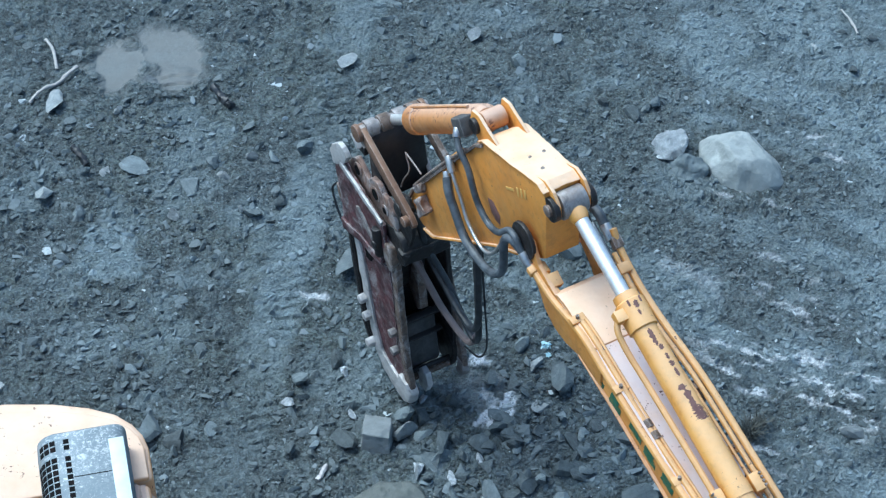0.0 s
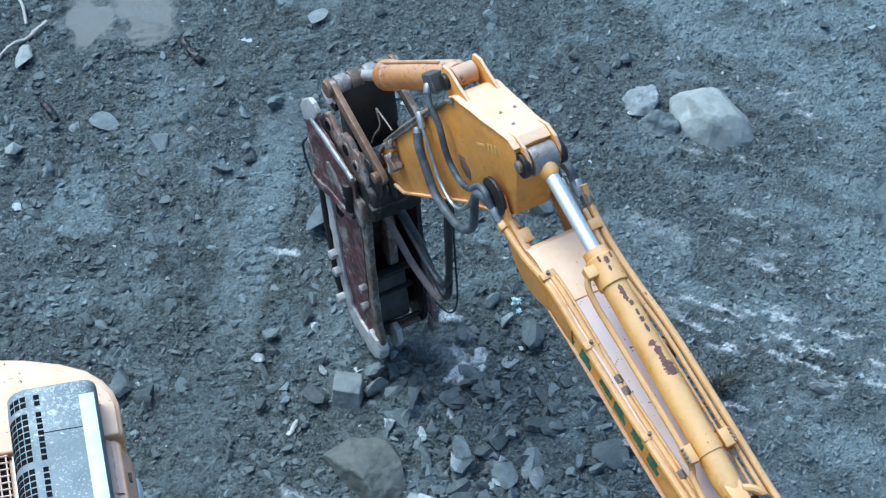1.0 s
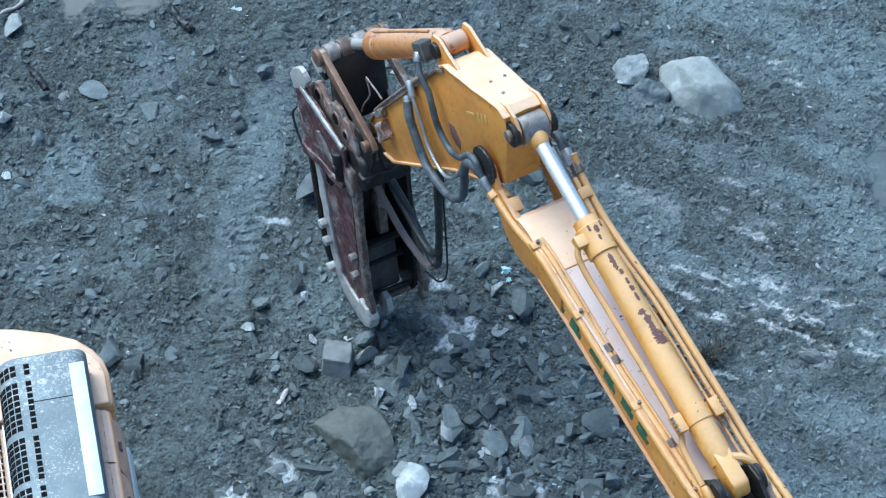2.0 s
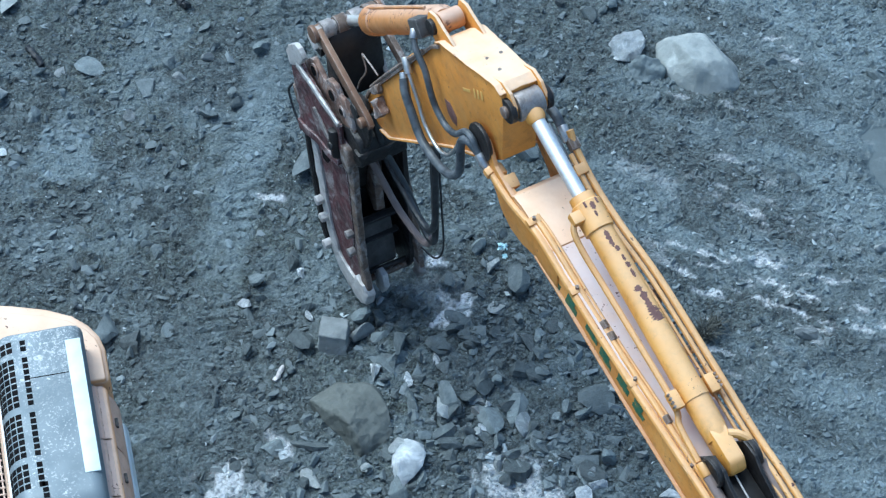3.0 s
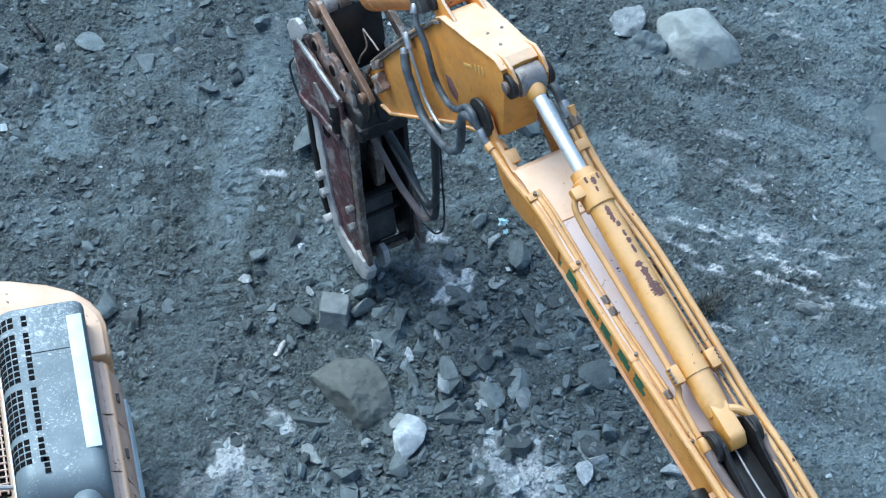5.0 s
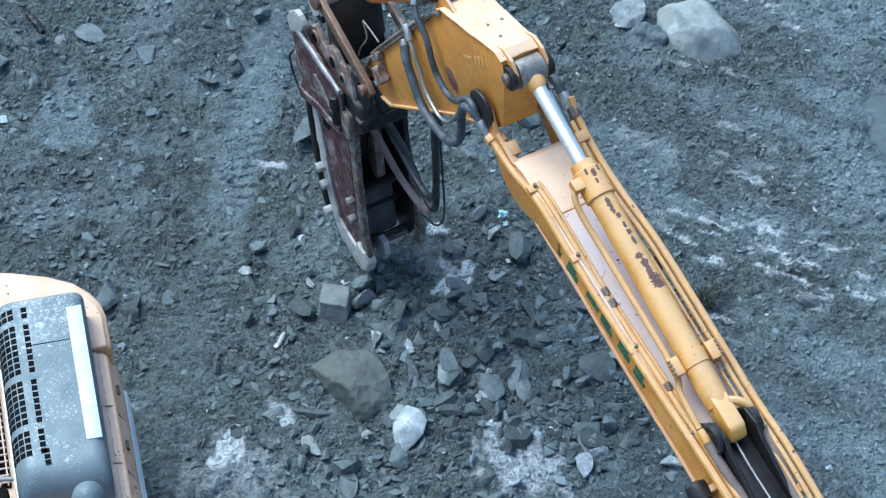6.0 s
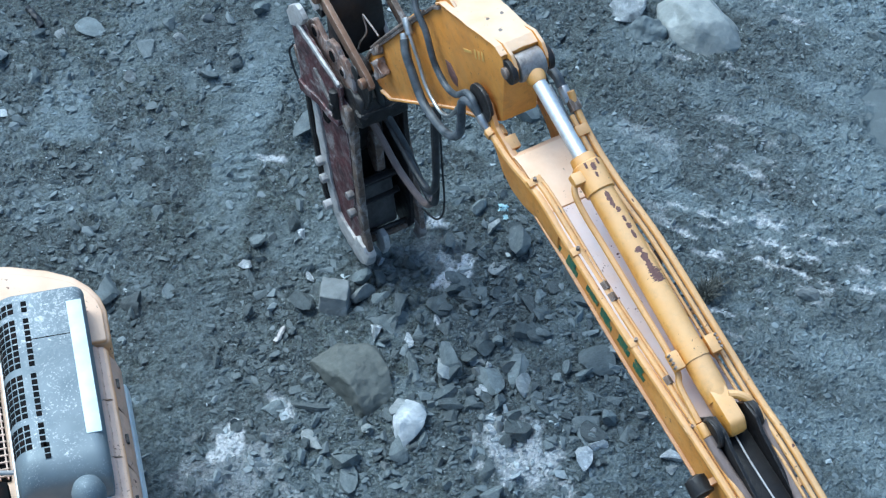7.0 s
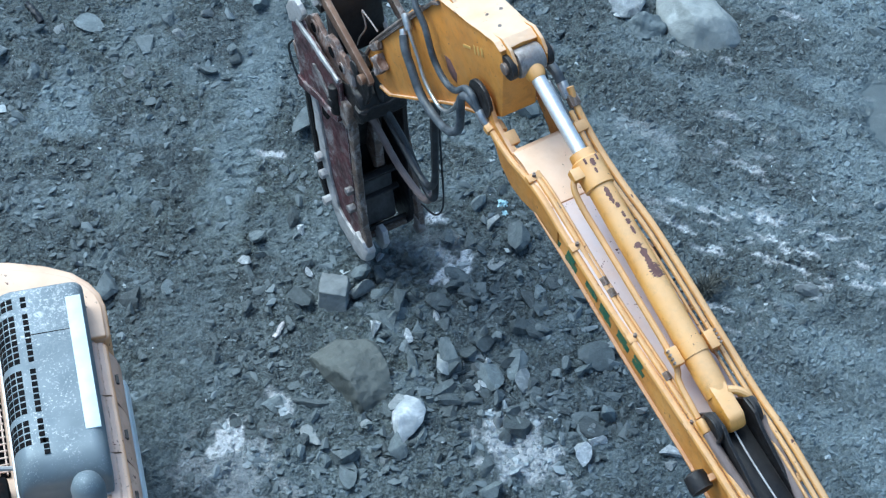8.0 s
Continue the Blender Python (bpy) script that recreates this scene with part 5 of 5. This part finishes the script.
jaw("rib", prism([(3.36, 1.80), (3.22, 1.83), (2.99, 1.91), (2.70, 1.93), (2.56, 1.98), (2.56, 1.90), (2.72, 1.84), (2.98, 1.82), (3.26, 1.70), (3.34, 1.68)], 0.33, 0.395, 0.012), MAROON, "curved maroon rib", near)
jaw("greasy_boss", rod((2.63, 0.385, 2.33), (2.57, 0.385, 2.02), 0.052, 16, 0.02), BLACK, "black greasy boss", near)
jaw("greasy_boss", rod((2.60, 0.40, 2.16), (2.60, 0.45, 2.16), 0.045, 16, 0.012), BLACK, "black greasy boss", near)
# thin black plate paints the pocket's shade onto the side plate
jaw("pocket", prism([(3.02, 1.74), (2.76, 1.82), (2.90, 1.58), (3.00, 1.56)], 0.320, 0.329, 0.002), DARKBOX, "black plate for the shade in the pocket under the ear", near)
jaw("wear_plate", prism([(3.20, 1.72), (3.13, 1.37), (3.045, 1.0), (2.955, 0.69), (2.85, 0.41), (2.70, 0.25), (2.51, 0.21), (2.36, 0.22), (2.30, 0.34), (2.42, 0.42), (2.58, 0.44), (2.72, 0.52), (2.84, 0.79), (2.93, 1.12), (3.01, 1.46), (3.10, 1.70)], 0.323, 0.352, 0.006), PALE, "pale grey wear plate along the edge", near)
jaw("patch_plate", prism([(2.80, 1.72), (2.52, 1.88), (2.47, 1.67), (2.44, 1.38), (2.40, 0.95), (2.50, 0.60), (2.64, 0.64), (2.73, 0.96), (2.78, 1.28)], 0.324, 0.338, 0.004), RED, "faded red paint", near)
for x, z in ((2.43, 1.06), (2.40, 0.835)):
    jaw("bolt", rod((x, 0.33, z), (x, 0.405, z), 0.045, 6, 0.006), WORN, "large hexagon bolt", near)
for x, z in ((3.014, 0.98), (2.935, 0.81), (2.892, 0.462)):
    jaw("bolt", rod((x, 0.335, z), (x, 0.42, z), 0.05, 6, 0.006), PALE, "pale hexagon bolt", near)
jaw("bracket", prism([(3.34, 1.86), (3.48, 1.98), (3.52, 2.10), (3.42, 2.08)], 0.29, 0.35, 0.008), RUST, "small rusty bracket", near)
jaw("cable", tube([(3.52, 0.34, 2.10), (3.58, 0.36, 1.98), (3.52, 0.37, 1.86), (3.42, 0.37, 1.74), (3.36, 0.36, 1.68)], 0.012, 8), RUBBER, "thin black cable", near)
jaw("side_hose", tube([(3.37, 0.29, 1.68), (3.30, 0.29, 1.20), (3.22, 0.29, 0.86), (3.13, 0.29, 0.50), (3.06, 0.27, 0.28)], 0.040, 10), BLACK, "black hose", near)
BAR_EDGE = [(2.40, 2.12), (2.375, 1.825), (2.345, 1.456), (2.30, 1.089), (2.25, 0.727), (2.17, 0.46)]
jaw("front_bar", prism([(x - 0.015, z) for x, z in BAR_EDGE] + [(x + 0.085, z - 0.02) for x, z in BAR_EDGE[::-1]], 0.270, 0.338, 0.014), BAR, "pitted grey-brown front bar", near)
jaw("tooth", prism([(2.36, 0.52), (2.20, 0.52), (2.13, 0.44), (2.15, 0.30), (2.26, 0.20), (2.42, 0.24)], 0.255, 0.37, 0.025), PALE, "worn bare tooth", near)

# far side; the side plate's black puts the jaw's inner shade into colour
far = jaw("side_plate", prism([(x + 0.03, z) for x, z in SIDE], -0.27, -0.22, 0.012), BLACK)
jaw("ear_plate", prism([(x + 0.06, z) for x, z in EAR_IN], -0.27, -0.215, 0.018), WORN, "scraped pale ear plate", far)
FAR_EDGE = [(2.56, 1.95), (2.50, 1.74), (2.40, 1.444), (2.29, 1.154), (2.20, 0.83), (2.15, 0.50), (2.18, 0.40)]
jaw("front_bar", prism(FAR_EDGE + [(x + 0.09, z - 0.02) for x, z in FAR_EDGE[::-1]], -0.285, -0.225, 0.015), BAR, "pitted brown front bar", far)
jaw("tooth", prism([(2.26, 0.55), (2.17, 0.54), (2.13, 0.44), (2.18, 0.33), (2.28, 0.36)], -0.29, -0.215, 0.015), WORN, "worn bare tooth", far)

# inside of the jaw: the black of these plates stands for its shade
jaw("back_plate", prism([(3.10, 2.05), (3.05, 1.45), (2.95, 1.0), (2.82, 0.50), (2.68, 0.30), (2.60, 0.32), (2.74, 0.54), (2.86, 1.02), (2.96, 1.5), (3.0, 2.05)], -0.215, 0.25, 0.01), BLACK, "inner back plate, black for the jaw's shade")
jaw("jaw_plate", prism([(2.60, 1.0), (2.53, 1.0), (2.43, 0.44), (2.47, 0.36), (2.62, 0.36)], -0.13, 0.20, 0.012), INNER, "scraped grey inner plate")
for z, x, d in ((1.04, 2.50, 0.05), (0.79, 2.485, 0.03)):
    jaw("cross_bar", box((x, 0.03, z), (0.07, 0.42, d), 0.010, turn=Matrix.Rotation(radians(-15), 3, "Y")), BLACK, "black cross bar")
jaw("cross_bar", rod((2.42, 0.24, 0.31), (2.40, -0.21, 0.33), 0.040, 12, 0.008), BAR, "scraped lower cross bar")
jaw("cross_bar", rod((2.40, 0.24, 0.42), (2.38, -0.21, 0.43), 0.026, 12, 0.006), BLACK, "black cross bar")
# black plates on the jaw plate paint the shade of its openings
for y, z, h in ((0.14, 0.52, 0.16), (-0.06, 0.56, 0.22)):
    jaw("opening_shade", box((2.455 + 0.16 * (z - 0.5), y, z), (0.02, 0.09, h), 0.004, turn=Matrix.Rotation(radians(11), 3, "Y")), DARKBOX, "black plate for the shade in an opening")
jaw("inner_rib", prism([(2.62, 1.75), (2.52, 1.68), (2.46, 1.18), (2.54, 1.10), (2.70, 1.3)], -0.04, 0.05, 0.02), RUST, "rusty inner rib")
jaw("inner_jaw", prism([(2.90, 2.2), (2.68, 2.1), (2.66, 1.35), (2.76, 1.2), (2.92, 1.4)], -0.13, 0.19, 0.03), BLACK, "inner jaw, black for the shade around it")
jaw("blade", prism([(2.34, 0.50), (2.24, 0.50), (2.20, 0.36), (2.26, 0.22), (2.38, 0.20), (2.44, 0.36)], 0.07, 0.13, 0.008), PALE, "worn pale blade tip")
# head of the crusher and its hinge on the stick
jaw("head_block", prism([(2.66, 2.34), (2.46, 2.44), (2.30, 2.40), (2.25, 2.28), (2.32, 2.14), (2.58, 2.04)], -0.21, 0.31, 0.03), BLACK, "muddy head block with scraped edges")
jaw("head_lip", prism([(2.34, 2.30), (2.24, 2.30), (2.22, 2.16), (2.30, 2.10), (2.38, 2.16)], -0.16, 0.33, 0.02), BLACK, "black muddy cross head")
jaw("gusset", prism([(2.62, 2.20), (2.42, 2.24), (2.34, 2.10), (2.40, 1.92), (2.52, 1.92)], 0.29, 0.375, 0.02), BAR, "pitted gusset")
jaw("hinge_pin", rod((2.30, -0.33, 2.84), (2.30, 0.34, 2.84), 0.070, 24, 0.008), BLACK, "greasy hinge pin")
for y in (-0.22, 0.23):
    jaw("hinge_lug", prism([(2.20, 2.90), (2.30, 2.95), (2.42, 2.90), (2.62, 2.5), (2.5, 2.2), (2.3, 2.25), (2.2, 2.5)], y - 0.025, y + 0.025, 0.012), BLACK, "greasy hinge lug")
# hoses looping down in front of the crusher's mouth
jaw("hose", tube([(2.57, 0.02, 2.22), (2.45, 0.0, 2.04), (2.10, 0.0, 1.90), (1.76, 0.0, 1.78), (1.55, 0.0, 1.80), (1.45, 0.0, 2.0), (1.44, 0.0, 2.4), (1.44, 0.0, 2.91), (1.38, 0.0, 3.25)], 0.034, 12), RUBBER, "black looping hydraulic hose")
jaw("hose", tube([(2.20, 0.20, 2.85), (2.28, 0.12, 2.5), (2.26, 0.05, 2.2), (2.02, -0.03, 1.88), (1.78, -0.05, 1.62), (1.60, -0.05, 1.56), (1.53, -0.05, 1.72), (1.54, -0.05, 2.2), (1.56, -0.05, 2.73), (1.5, -0.05, 3.15)], 0.032, 12), RUBBER, "black looping hydraulic hose")
jaw("hose", tube([(2.60, 0.15, 2.10), (2.50, 0.12, 1.97), (2.36, 0.07, 1.80), (2.18, 0.0, 1.52), (1.98, -0.03, 1.42), (1.80, -0.06, 1.36), (1.68, -0.06, 1.44), (1.60, -0.06, 1.60)], 0.033, 10), BROWNHOSE, "muddy hose")
jaw("cable", tube([(1.87, -0.1, 1.16), (1.61, -0.1, 1.28), (1.47, -0.1, 1.58), (1.50, -0.1, 2.1), (1.54, -0.1, 2.6), (1.52, -0.1, 3.1)], 0.010, 8), RUBBER, "thin black cable")
# ---- the excavator's own carrier, below and behind the boom's foot ----
arm("house", prism([(-6.3, 1.15), (-6.3, 1.75), (-6.9, 2.35), (-9.6, 2.45), (-9.9, 2.2), (-9.9, 1.2)], -1.4, 1.4, 0.06), BODY, "dusty yellow house")
arm("cab", prism([(-6.2, 1.2), (-6.35, 2.6), (-6.7, 3.05), (-7.9, 3.05), (-7.95, 1.2)], 0.45, 1.42, 0.05), BODY, "yellow cab")
arm("slew_ring", rod((-7.9, 0, 0.95), (-7.9, 0, 1.16), 0.75, 32), BLACK, "greasy slewing ring")
arm("undercarriage", box((-7.9, 0, 0.72), (2.4, 1.9, 0.5), 0.05), YELLOW, "dusty undercarriage")
for s in (-1, 1):
    arm("track", prism([(-5.9, 0.5), (-6.15, 0.16), (-6.5, 0.03), (-9.3, 0.03), (-9.65, 0.16), (-9.9, 0.5), (-9.6, 0.86), (-9.2, 0.95), (-6.6, 0.95), (-6.2, 0.84)], s * 1.25 - 0.3, s * 1.25 + 0.3, 0.03), TYRE, "muddy steel track")
for s in (-1, 1):
    arm("boom_cylinder", rod((-6.0, s * 0.36, 1.2), (-4.15, s * 0.33, 3.15), 0.10, 24), CYL)
    arm("boom_pin", rod((-4.15, s * 0.22, 3.15), (-4.15, s * 0.42, 3.15), 0.06, 16), BLACK, "pin")

# ---- parked machine beside it: v runs along it towards the counterweight, u to its right ----
loader = empty("parked_excavator", pose(-2.988, 12.06, 0, 0, 0, 12.5), "dusty yellow excavator house with grey engine hood", "excavator")


def car(name, bm, material, label="", parent=None, smooth=30):
    return part(name, bm, material, parent or loader, label, smooth)


def rounded(xs, ys, z0, z1, r, width=0.03, seg=6):
    """A rounded block seen from above: corners of radius r, top edges softened."""
    own = bmesh.new()
    ring = []
    for cx, cy, a0 in ((xs[1] - r, ys[1] - r, 0), (xs[0] + r, ys[1] - r, 90), (xs[0] + r, ys[0] + r, 180), (xs[1] - r, ys[0] + r, 270)):
        for k in range(seg + 1):
            a = radians(a0 + 90 * k / seg)
            ring.append((cx + r * math.cos(a), cy + r * math.sin(a)))
    lo = [own.verts.new((x, y, z0)) for x, y in ring]
    hi = [own.verts.new((x, y, z1)) for x, y in ring]
    own.faces.new(lo[::-1])
    own.faces.new(hi)
    n = len(ring)
    for i in range(n):
        own.faces.new((lo[i], lo[(i + 1) % n], hi[(i + 1) % n], hi[i]))
    bmesh.ops.recalc_face_normals(own, faces=own.faces)
    return bevel(own, width, 3, 40)


# counterweight with a bowed back and round corner
bow = [(0.34, 0.55), (0.34, 0.92), (0.31, 1.06), (0.24, 1.19), (0.11, 1.33), (-0.10, 1.45), (-0.40, 1.56), (-0.80, 1.65), (-1.25, 1.68), (-1.7, 1.65), (-2.1, 1.54), (-2.4, 1.3), (-2.55, 1.1), (-2.58, 0.55)]
def column(pts, z0, z1, width=0.04):
    own = bmesh.new()
    lo = [own.verts.new((x, y, z0)) for x, y in pts]
    hi = [own.verts.new((x, y, z1)) for x, y in pts]
    own.faces.new(lo)
    own.faces.new(hi[::-1])
    n = len(pts)
    for i in range(n):
        own.faces.new((lo[i], hi[i], hi[(i + 1) % n], lo[(i + 1) % n]))
    bmesh.ops.recalc_face_normals(own, faces=own.faces)
    return bevel(own, width, 3, 40)


car("counterweight", column(bow, 1.05, 2.30, 0.06), BODY, "dusty ochre counterweight")
car("counterweight_ledge", column([(x * 0.985 - 0.03, 0.55 + (y - 0.55) * 0.88) for x, y in bow], 2.28, 2.335, 0.02), BODY, "")
deck = car("deck", rounded((-2.55, 0.30), (-3.2, 0.546), 1.05, 2.26, 0.05, 0.04), BODY, "ochre engine bay")
for y0, y1 in ((-0.02, 0.535), (-0.60, -0.03), (-1.25, -0.61)):
    d = car("side_door", prism([(0.305, 1.25), (0.345, 1.25), (0.375, 1.90), (0.345, 2.04), (0.27, 2.20), (0.20, 2.29), (0.13, 2.29), (0.13, 2.272), (0.19, 2.270), (0.26, 2.262), (0.305, 2.0)], y0, y1, 0.006), PANEL, "faded brown side door")
    car("latch", box((0.330, (y0 + y1) / 2, 2.09), (0.03, 0.09, 0.03), 0.004), BLACK, "", d)
car("skirt", prism([(0.30, 1.05), (0.42, 1.05), (0.42, 1.30), (0.395, 1.42), (0.30, 1.42)], -2.6, 0.75, 0.012), STRIP, "pale dusty side skirt")
# raised engine hood: rounded sheet-metal box with a grille down its shoulder
shoulder = [(-0.40 + 0.17 * math.cos(a), 2.53 + 0.17 * math.sin(a)) for a in np.linspace(math.pi / 2, math.pi, 9)]
section = [(0.175, 2.22), (0.175, 2.57), (0.170, 2.61), (0.155, 2.65), (0.13, 2.68), (0.095, 2.695), (0.05, 2.70)] + shoulder + [(-0.585, 2.36), (-0.59, 2.22)]


def rounded_hood():
    """The hood's section drawn along it, its ends rolled down."""
    ys = [0.90, 0.893, 0.875, 0.80, 0.5, 0.1, -0.3, -0.62] + [-0.72 - 0.26 * math.sin(a) for a in np.linspace(0, math.pi / 2, 8)]
    own = bmesh.new()
    rings = []
    for y in ys:
        u = max(0.0, (-0.72 - y) / 0.26)
        drop = 0.20 * (1 - math.sqrt(max(0.0, 1 - u * u))) + (0.03 * ((y - 0.875) / 0.025) ** 2 if y > 0.875 else 0.0)
        squeeze = 1 - 0.05 * u ** 4
        rings.append([own.verts.new((-0.2 + (x + 0.2) * squeeze, y, 2.22 + (z - 2.22) * (1 - drop / 0.48))) for x, z in section])
    n = len(section)
    for a, b in zip(rings, rings[1:]):
        for i in range(n):
            own.faces.new((a[i], a[(i + 1) % n], b[(i + 1) % n], b[i]))
    own.faces.new(rings[0])
    own.faces.new(rings[-1][::-1])
    bmesh.ops.recalc_face_normals(own, faces=own.faces)
    return own


hood = car("engine_hood", rounded_hood(), HOOD, "splashed grey engine hood", smooth=40)
car("hood_rim", rounded((-0.605, 0.19), (-0.995, 0.912), 2.255, 2.285, 0.03, 0.006), FITTING, "", hood)
car("white_strip", box((0.085, 0.05, 2.702), (0.125, 1.36, 0.012), 0.003), STRIP, "white sheet strip", hood)
car("seam", box((-0.15, 0.40, 2.7005), (0.34, 0.008, 0.004), 0.001), DARKBOX, "", hood)
# grille: black squares in blocks down the rounded shoulder, painting the holes' shade
rows = [(0.78, 2), (0.60, 8), (0.03, 7), (-0.47, 4)]
for a, n in rows:
    for i in range(n):
        y = a - 0.064 * i
        for k in range(6):
            turn = -0.46 + 0.335 * k
            if turn <= 0:
                x, z, tilt = -0.40 - 0.17 * turn, 2.7005, 0.0
            else:
                x, z, tilt = -0.40 - 0.1705 * math.sin(turn), 2.53 + 0.1705 * math.cos(turn), -turn
            if k == 1 or (n == 2 and k == 5):
                continue
            car("grille_hole_shade", box((x, y, z), (0.046, 0.048, 0.004), 0.0, turn=Matrix.Rotation(tilt, 3, "Y")), DARKBOX, "black plate for the shade in a grille opening", hood)
for k in range(3):
    car("grille_hole_shade", box((-0.30, -0.665 - 0.055 * k, 2.7005), (0.046, 0.042, 0.004), 0.0), DARKBOX, "black plate for the shade in a grille opening", hood)
# second grille, lower, beside the hood
side_bay = car("fan_bay", box((-0.98, 0.1, 2.27), (0.70, 1.5, 0.03), 0.01), DARKBOX, "dark fan bay")
for i in range(11):
    car("grille_bar", box((-1.30 + 0.065 * i, 0.1, 2.30), (0.014, 1.5, 0.02), 0.003), PANEL, "", side_bay)
for i in range(22):
    car("grille_bar", box((-0.98, -0.62 + 0.068 * i, 2.306), (0.70, 0.014, 0.016), 0.003), PANEL, "", side_bay)
car("top_box", box((-1.0, -1.0, 2.36), (0.70, 0.45, 0.24), 0.03), DARKBOX, "dark blue-grey box")
car("hand_rail", tube([(-1.3, -0.72, 2.52), (-0.9, -0.70, 2.52), (-0.60, -0.70, 2.45)], 0.02, 8), PALE, "pale rail")
exhaust = car("exhaust", turned((-0.03, -1.28, 2.24), (-0.03, -1.28, 3.0), [(0, 0.09), (0.40, 0.09), (0.41, 0.13), (0.60, 0.135), (0.67, 0.115), (0.72, 0.07), (0.74, 0.02)], 28), HOOD, "grey domed exhaust cap")
car("deck_panel", box((-0.30, -1.62, 2.28), (0.50, 0.95, 0.04), 0.01), BODY, "ochre deck panel")
car("deck_panel", box((-0.88, -1.62, 2.28), (0.56, 0.95, 0.04), 0.01), BODY, "ochre deck panel")
car("slew_ring", rod((-1.15, -1.0, 0.9), (-1.15, -1.0, 1.07), 0.75, 32), BLACK, "greasy slewing ring")
car("undercarriage", box((-1.15, -1.0, 0.66), (1.9, 2.3, 0.48), 0.05), BODY)
for x in (-2.3, 0.0):
    car("track", prism([(-2.9, 0.5), (-2.65, 0.16), (-2.3, 0.0), (0.5, 0.0), (0.85, 0.16), (1.1, 0.5), (0.8, 0.82), (0.4, 0.9), (-2.2, 0.9), (-2.6, 0.8)], -0.28, 0.28, 0.03), TYRE, "muddy steel track").matrix_basis = pose(x, -0.1, 0, 0, 0, 90)

# ---- small things on the ground ----
def bent_stick(name, pts, r, label, material):
    tagged(obj(name, batter(tube(pts, r, 8, 8), 0.55 * r, 0.05, 16.0), material, 50), label, "branch")


BARK = Mat("bleached_wood", 0.8)
BARK.bump(BARK.noise(60, 5), 0.5, 0.004)
BARK = BARK.done(BARK.mix(BARK.noise(25, 5), (0.26, 0.25, 0.24), (0.50, 0.49, 0.46)))


def lay(pts, lift=0.02):
    return [(x, y, height(x, y) + lift + 0.01 * (i % 2)) for i, (x, y) in enumerate(pts)]


bent_stick("branch", lay([(-4.95, 19.46), (-4.83, 19.62), (-4.70, 19.77), (-4.57, 19.87), (-4.49, 19.99)], 0.05), 0.022, "bleached bent branch lying in the mud", BARK)
bent_stick("branch", lay([(-4.72, 20.0), (-4.78, 20.25), (-4.9, 20.5)], 0.04), 0.018, "thin bleached branch lying in mud", BARK)
# black colour on this log stands for the shadow at its side
bent_stick("branch", lay([(-2.98, 19.72), (-2.86, 19.55), (-2.76, 19.42)], 0.03), 0.045, "short log on the gravel, black for the shadow beside it", RUBBER)
bent_stick("branch", lay([(-4.41, 18.78), (-4.33, 18.68), (-4.23, 18.55)], 0.02), 0.036, "short dark piece of wood", RUBBER)
bent_stick("branch", lay([(-1.60, 14.36), (-1.55, 14.47), (-1.53, 14.54)], 0.03), 0.026, "small white striped litter roll", PALE)
bent_stick("branch", lay([(3.95, 20.9), (4.05, 20.72), (4.1, 20.55)], 0.04), 0.014, "thin bleached twig on the gravel", BARK)


def rag(x, y, size, material, label, seed):
    """A crumpled scrap of sheet."""
    own = bmesh.new()
    bmesh.ops.create_grid(own, x_segments=8, y_segments=8, size=size / 2)
    for v in own.verts:
        p = v.co * (14 / (size * 10)) + Vector((seed, 0, 0))
        v.co += Vector((noise.noise(p * 3), noise.noise(p * 3 + Vector((9, 0, 0))), 1.2 * noise.noise(p * 2.5 + Vector((0, 9, 0))))) * size * 0.35
    low = min(v.co.z for v in own.verts)
    bmesh.ops.solidify(own, geom=own.faces[:], thickness=0.004)
    bmesh.ops.translate(own, vec=(0, 0, -low * 0.6), verts=own.verts)
    ob = obj("litter_scrap", own, material, 60)
    ob.matrix_world = pose(x, y, height(x, y) + 0.01)
    tagged(ob, label, "litter")


CYAN = Mat("pale_cyan_plastic", 0.5)
CYAN = CYAN.done(CYAN.mix(CYAN.noise(20, 4), (0.30, 0.55, 0.62), (0.55, 0.70, 0.74)))
rag(0.58, 16.05, 0.085, CYAN, "crumpled pale cyan plastic scrap on rubble", 3)
rag(0.60, 15.93, 0.05, CYAN, "small cyan plastic scrap on rubble", 8)

STRAW = Mat("dark_grass", 0.8)
STRAW = STRAW.done(STRAW.mix(STRAW.island(), (0.035, 0.04, 0.036), (0.11, 0.115, 0.10)))


def tuft(x, y, n, reach, seed):
    rr = random.Random(seed)
    own = bmesh.new()
    for _ in range(n):
        a, lean, ln = rr.uniform(0, 6.28), rr.uniform(0.25, 1.1), reach * rr.uniform(0.6, 1.1)
        bx, by = rr.gauss(0, 0.03), rr.gauss(0, 0.03)
        d = Vector((math.cos(a) * math.sin(lean), math.sin(a) * math.sin(lean), math.cos(lean)))
        w = Vector((-math.sin(a), math.cos(a), 0)) * 0.005
        p0, p1, p2 = Vector((bx, by, 0)), Vector((bx, by, 0)) + d * ln * 0.55, Vector((bx, by, -0.25 * ln * lean)) + d * ln
        v = [own.verts.new(q) for q in (p0 - w, p0 + w, p1 + w * 0.8, p1 - w * 0.8, p2)]
        own.faces.new(v[:4])
        own.faces.new((v[3], v[2], v[4]))
    ob = obj("grass_tuft", own, STRAW, 0)
    ob.matrix_world = pose(x, y, height(x, y))
    tagged(ob, "dark dry grass tuft growing in gravel", "grass", kind="stuff")


tuft(2.50, 14.93, 160, 0.26, 1)
tuft(2.62, 15.05, 60, 0.18, 2)
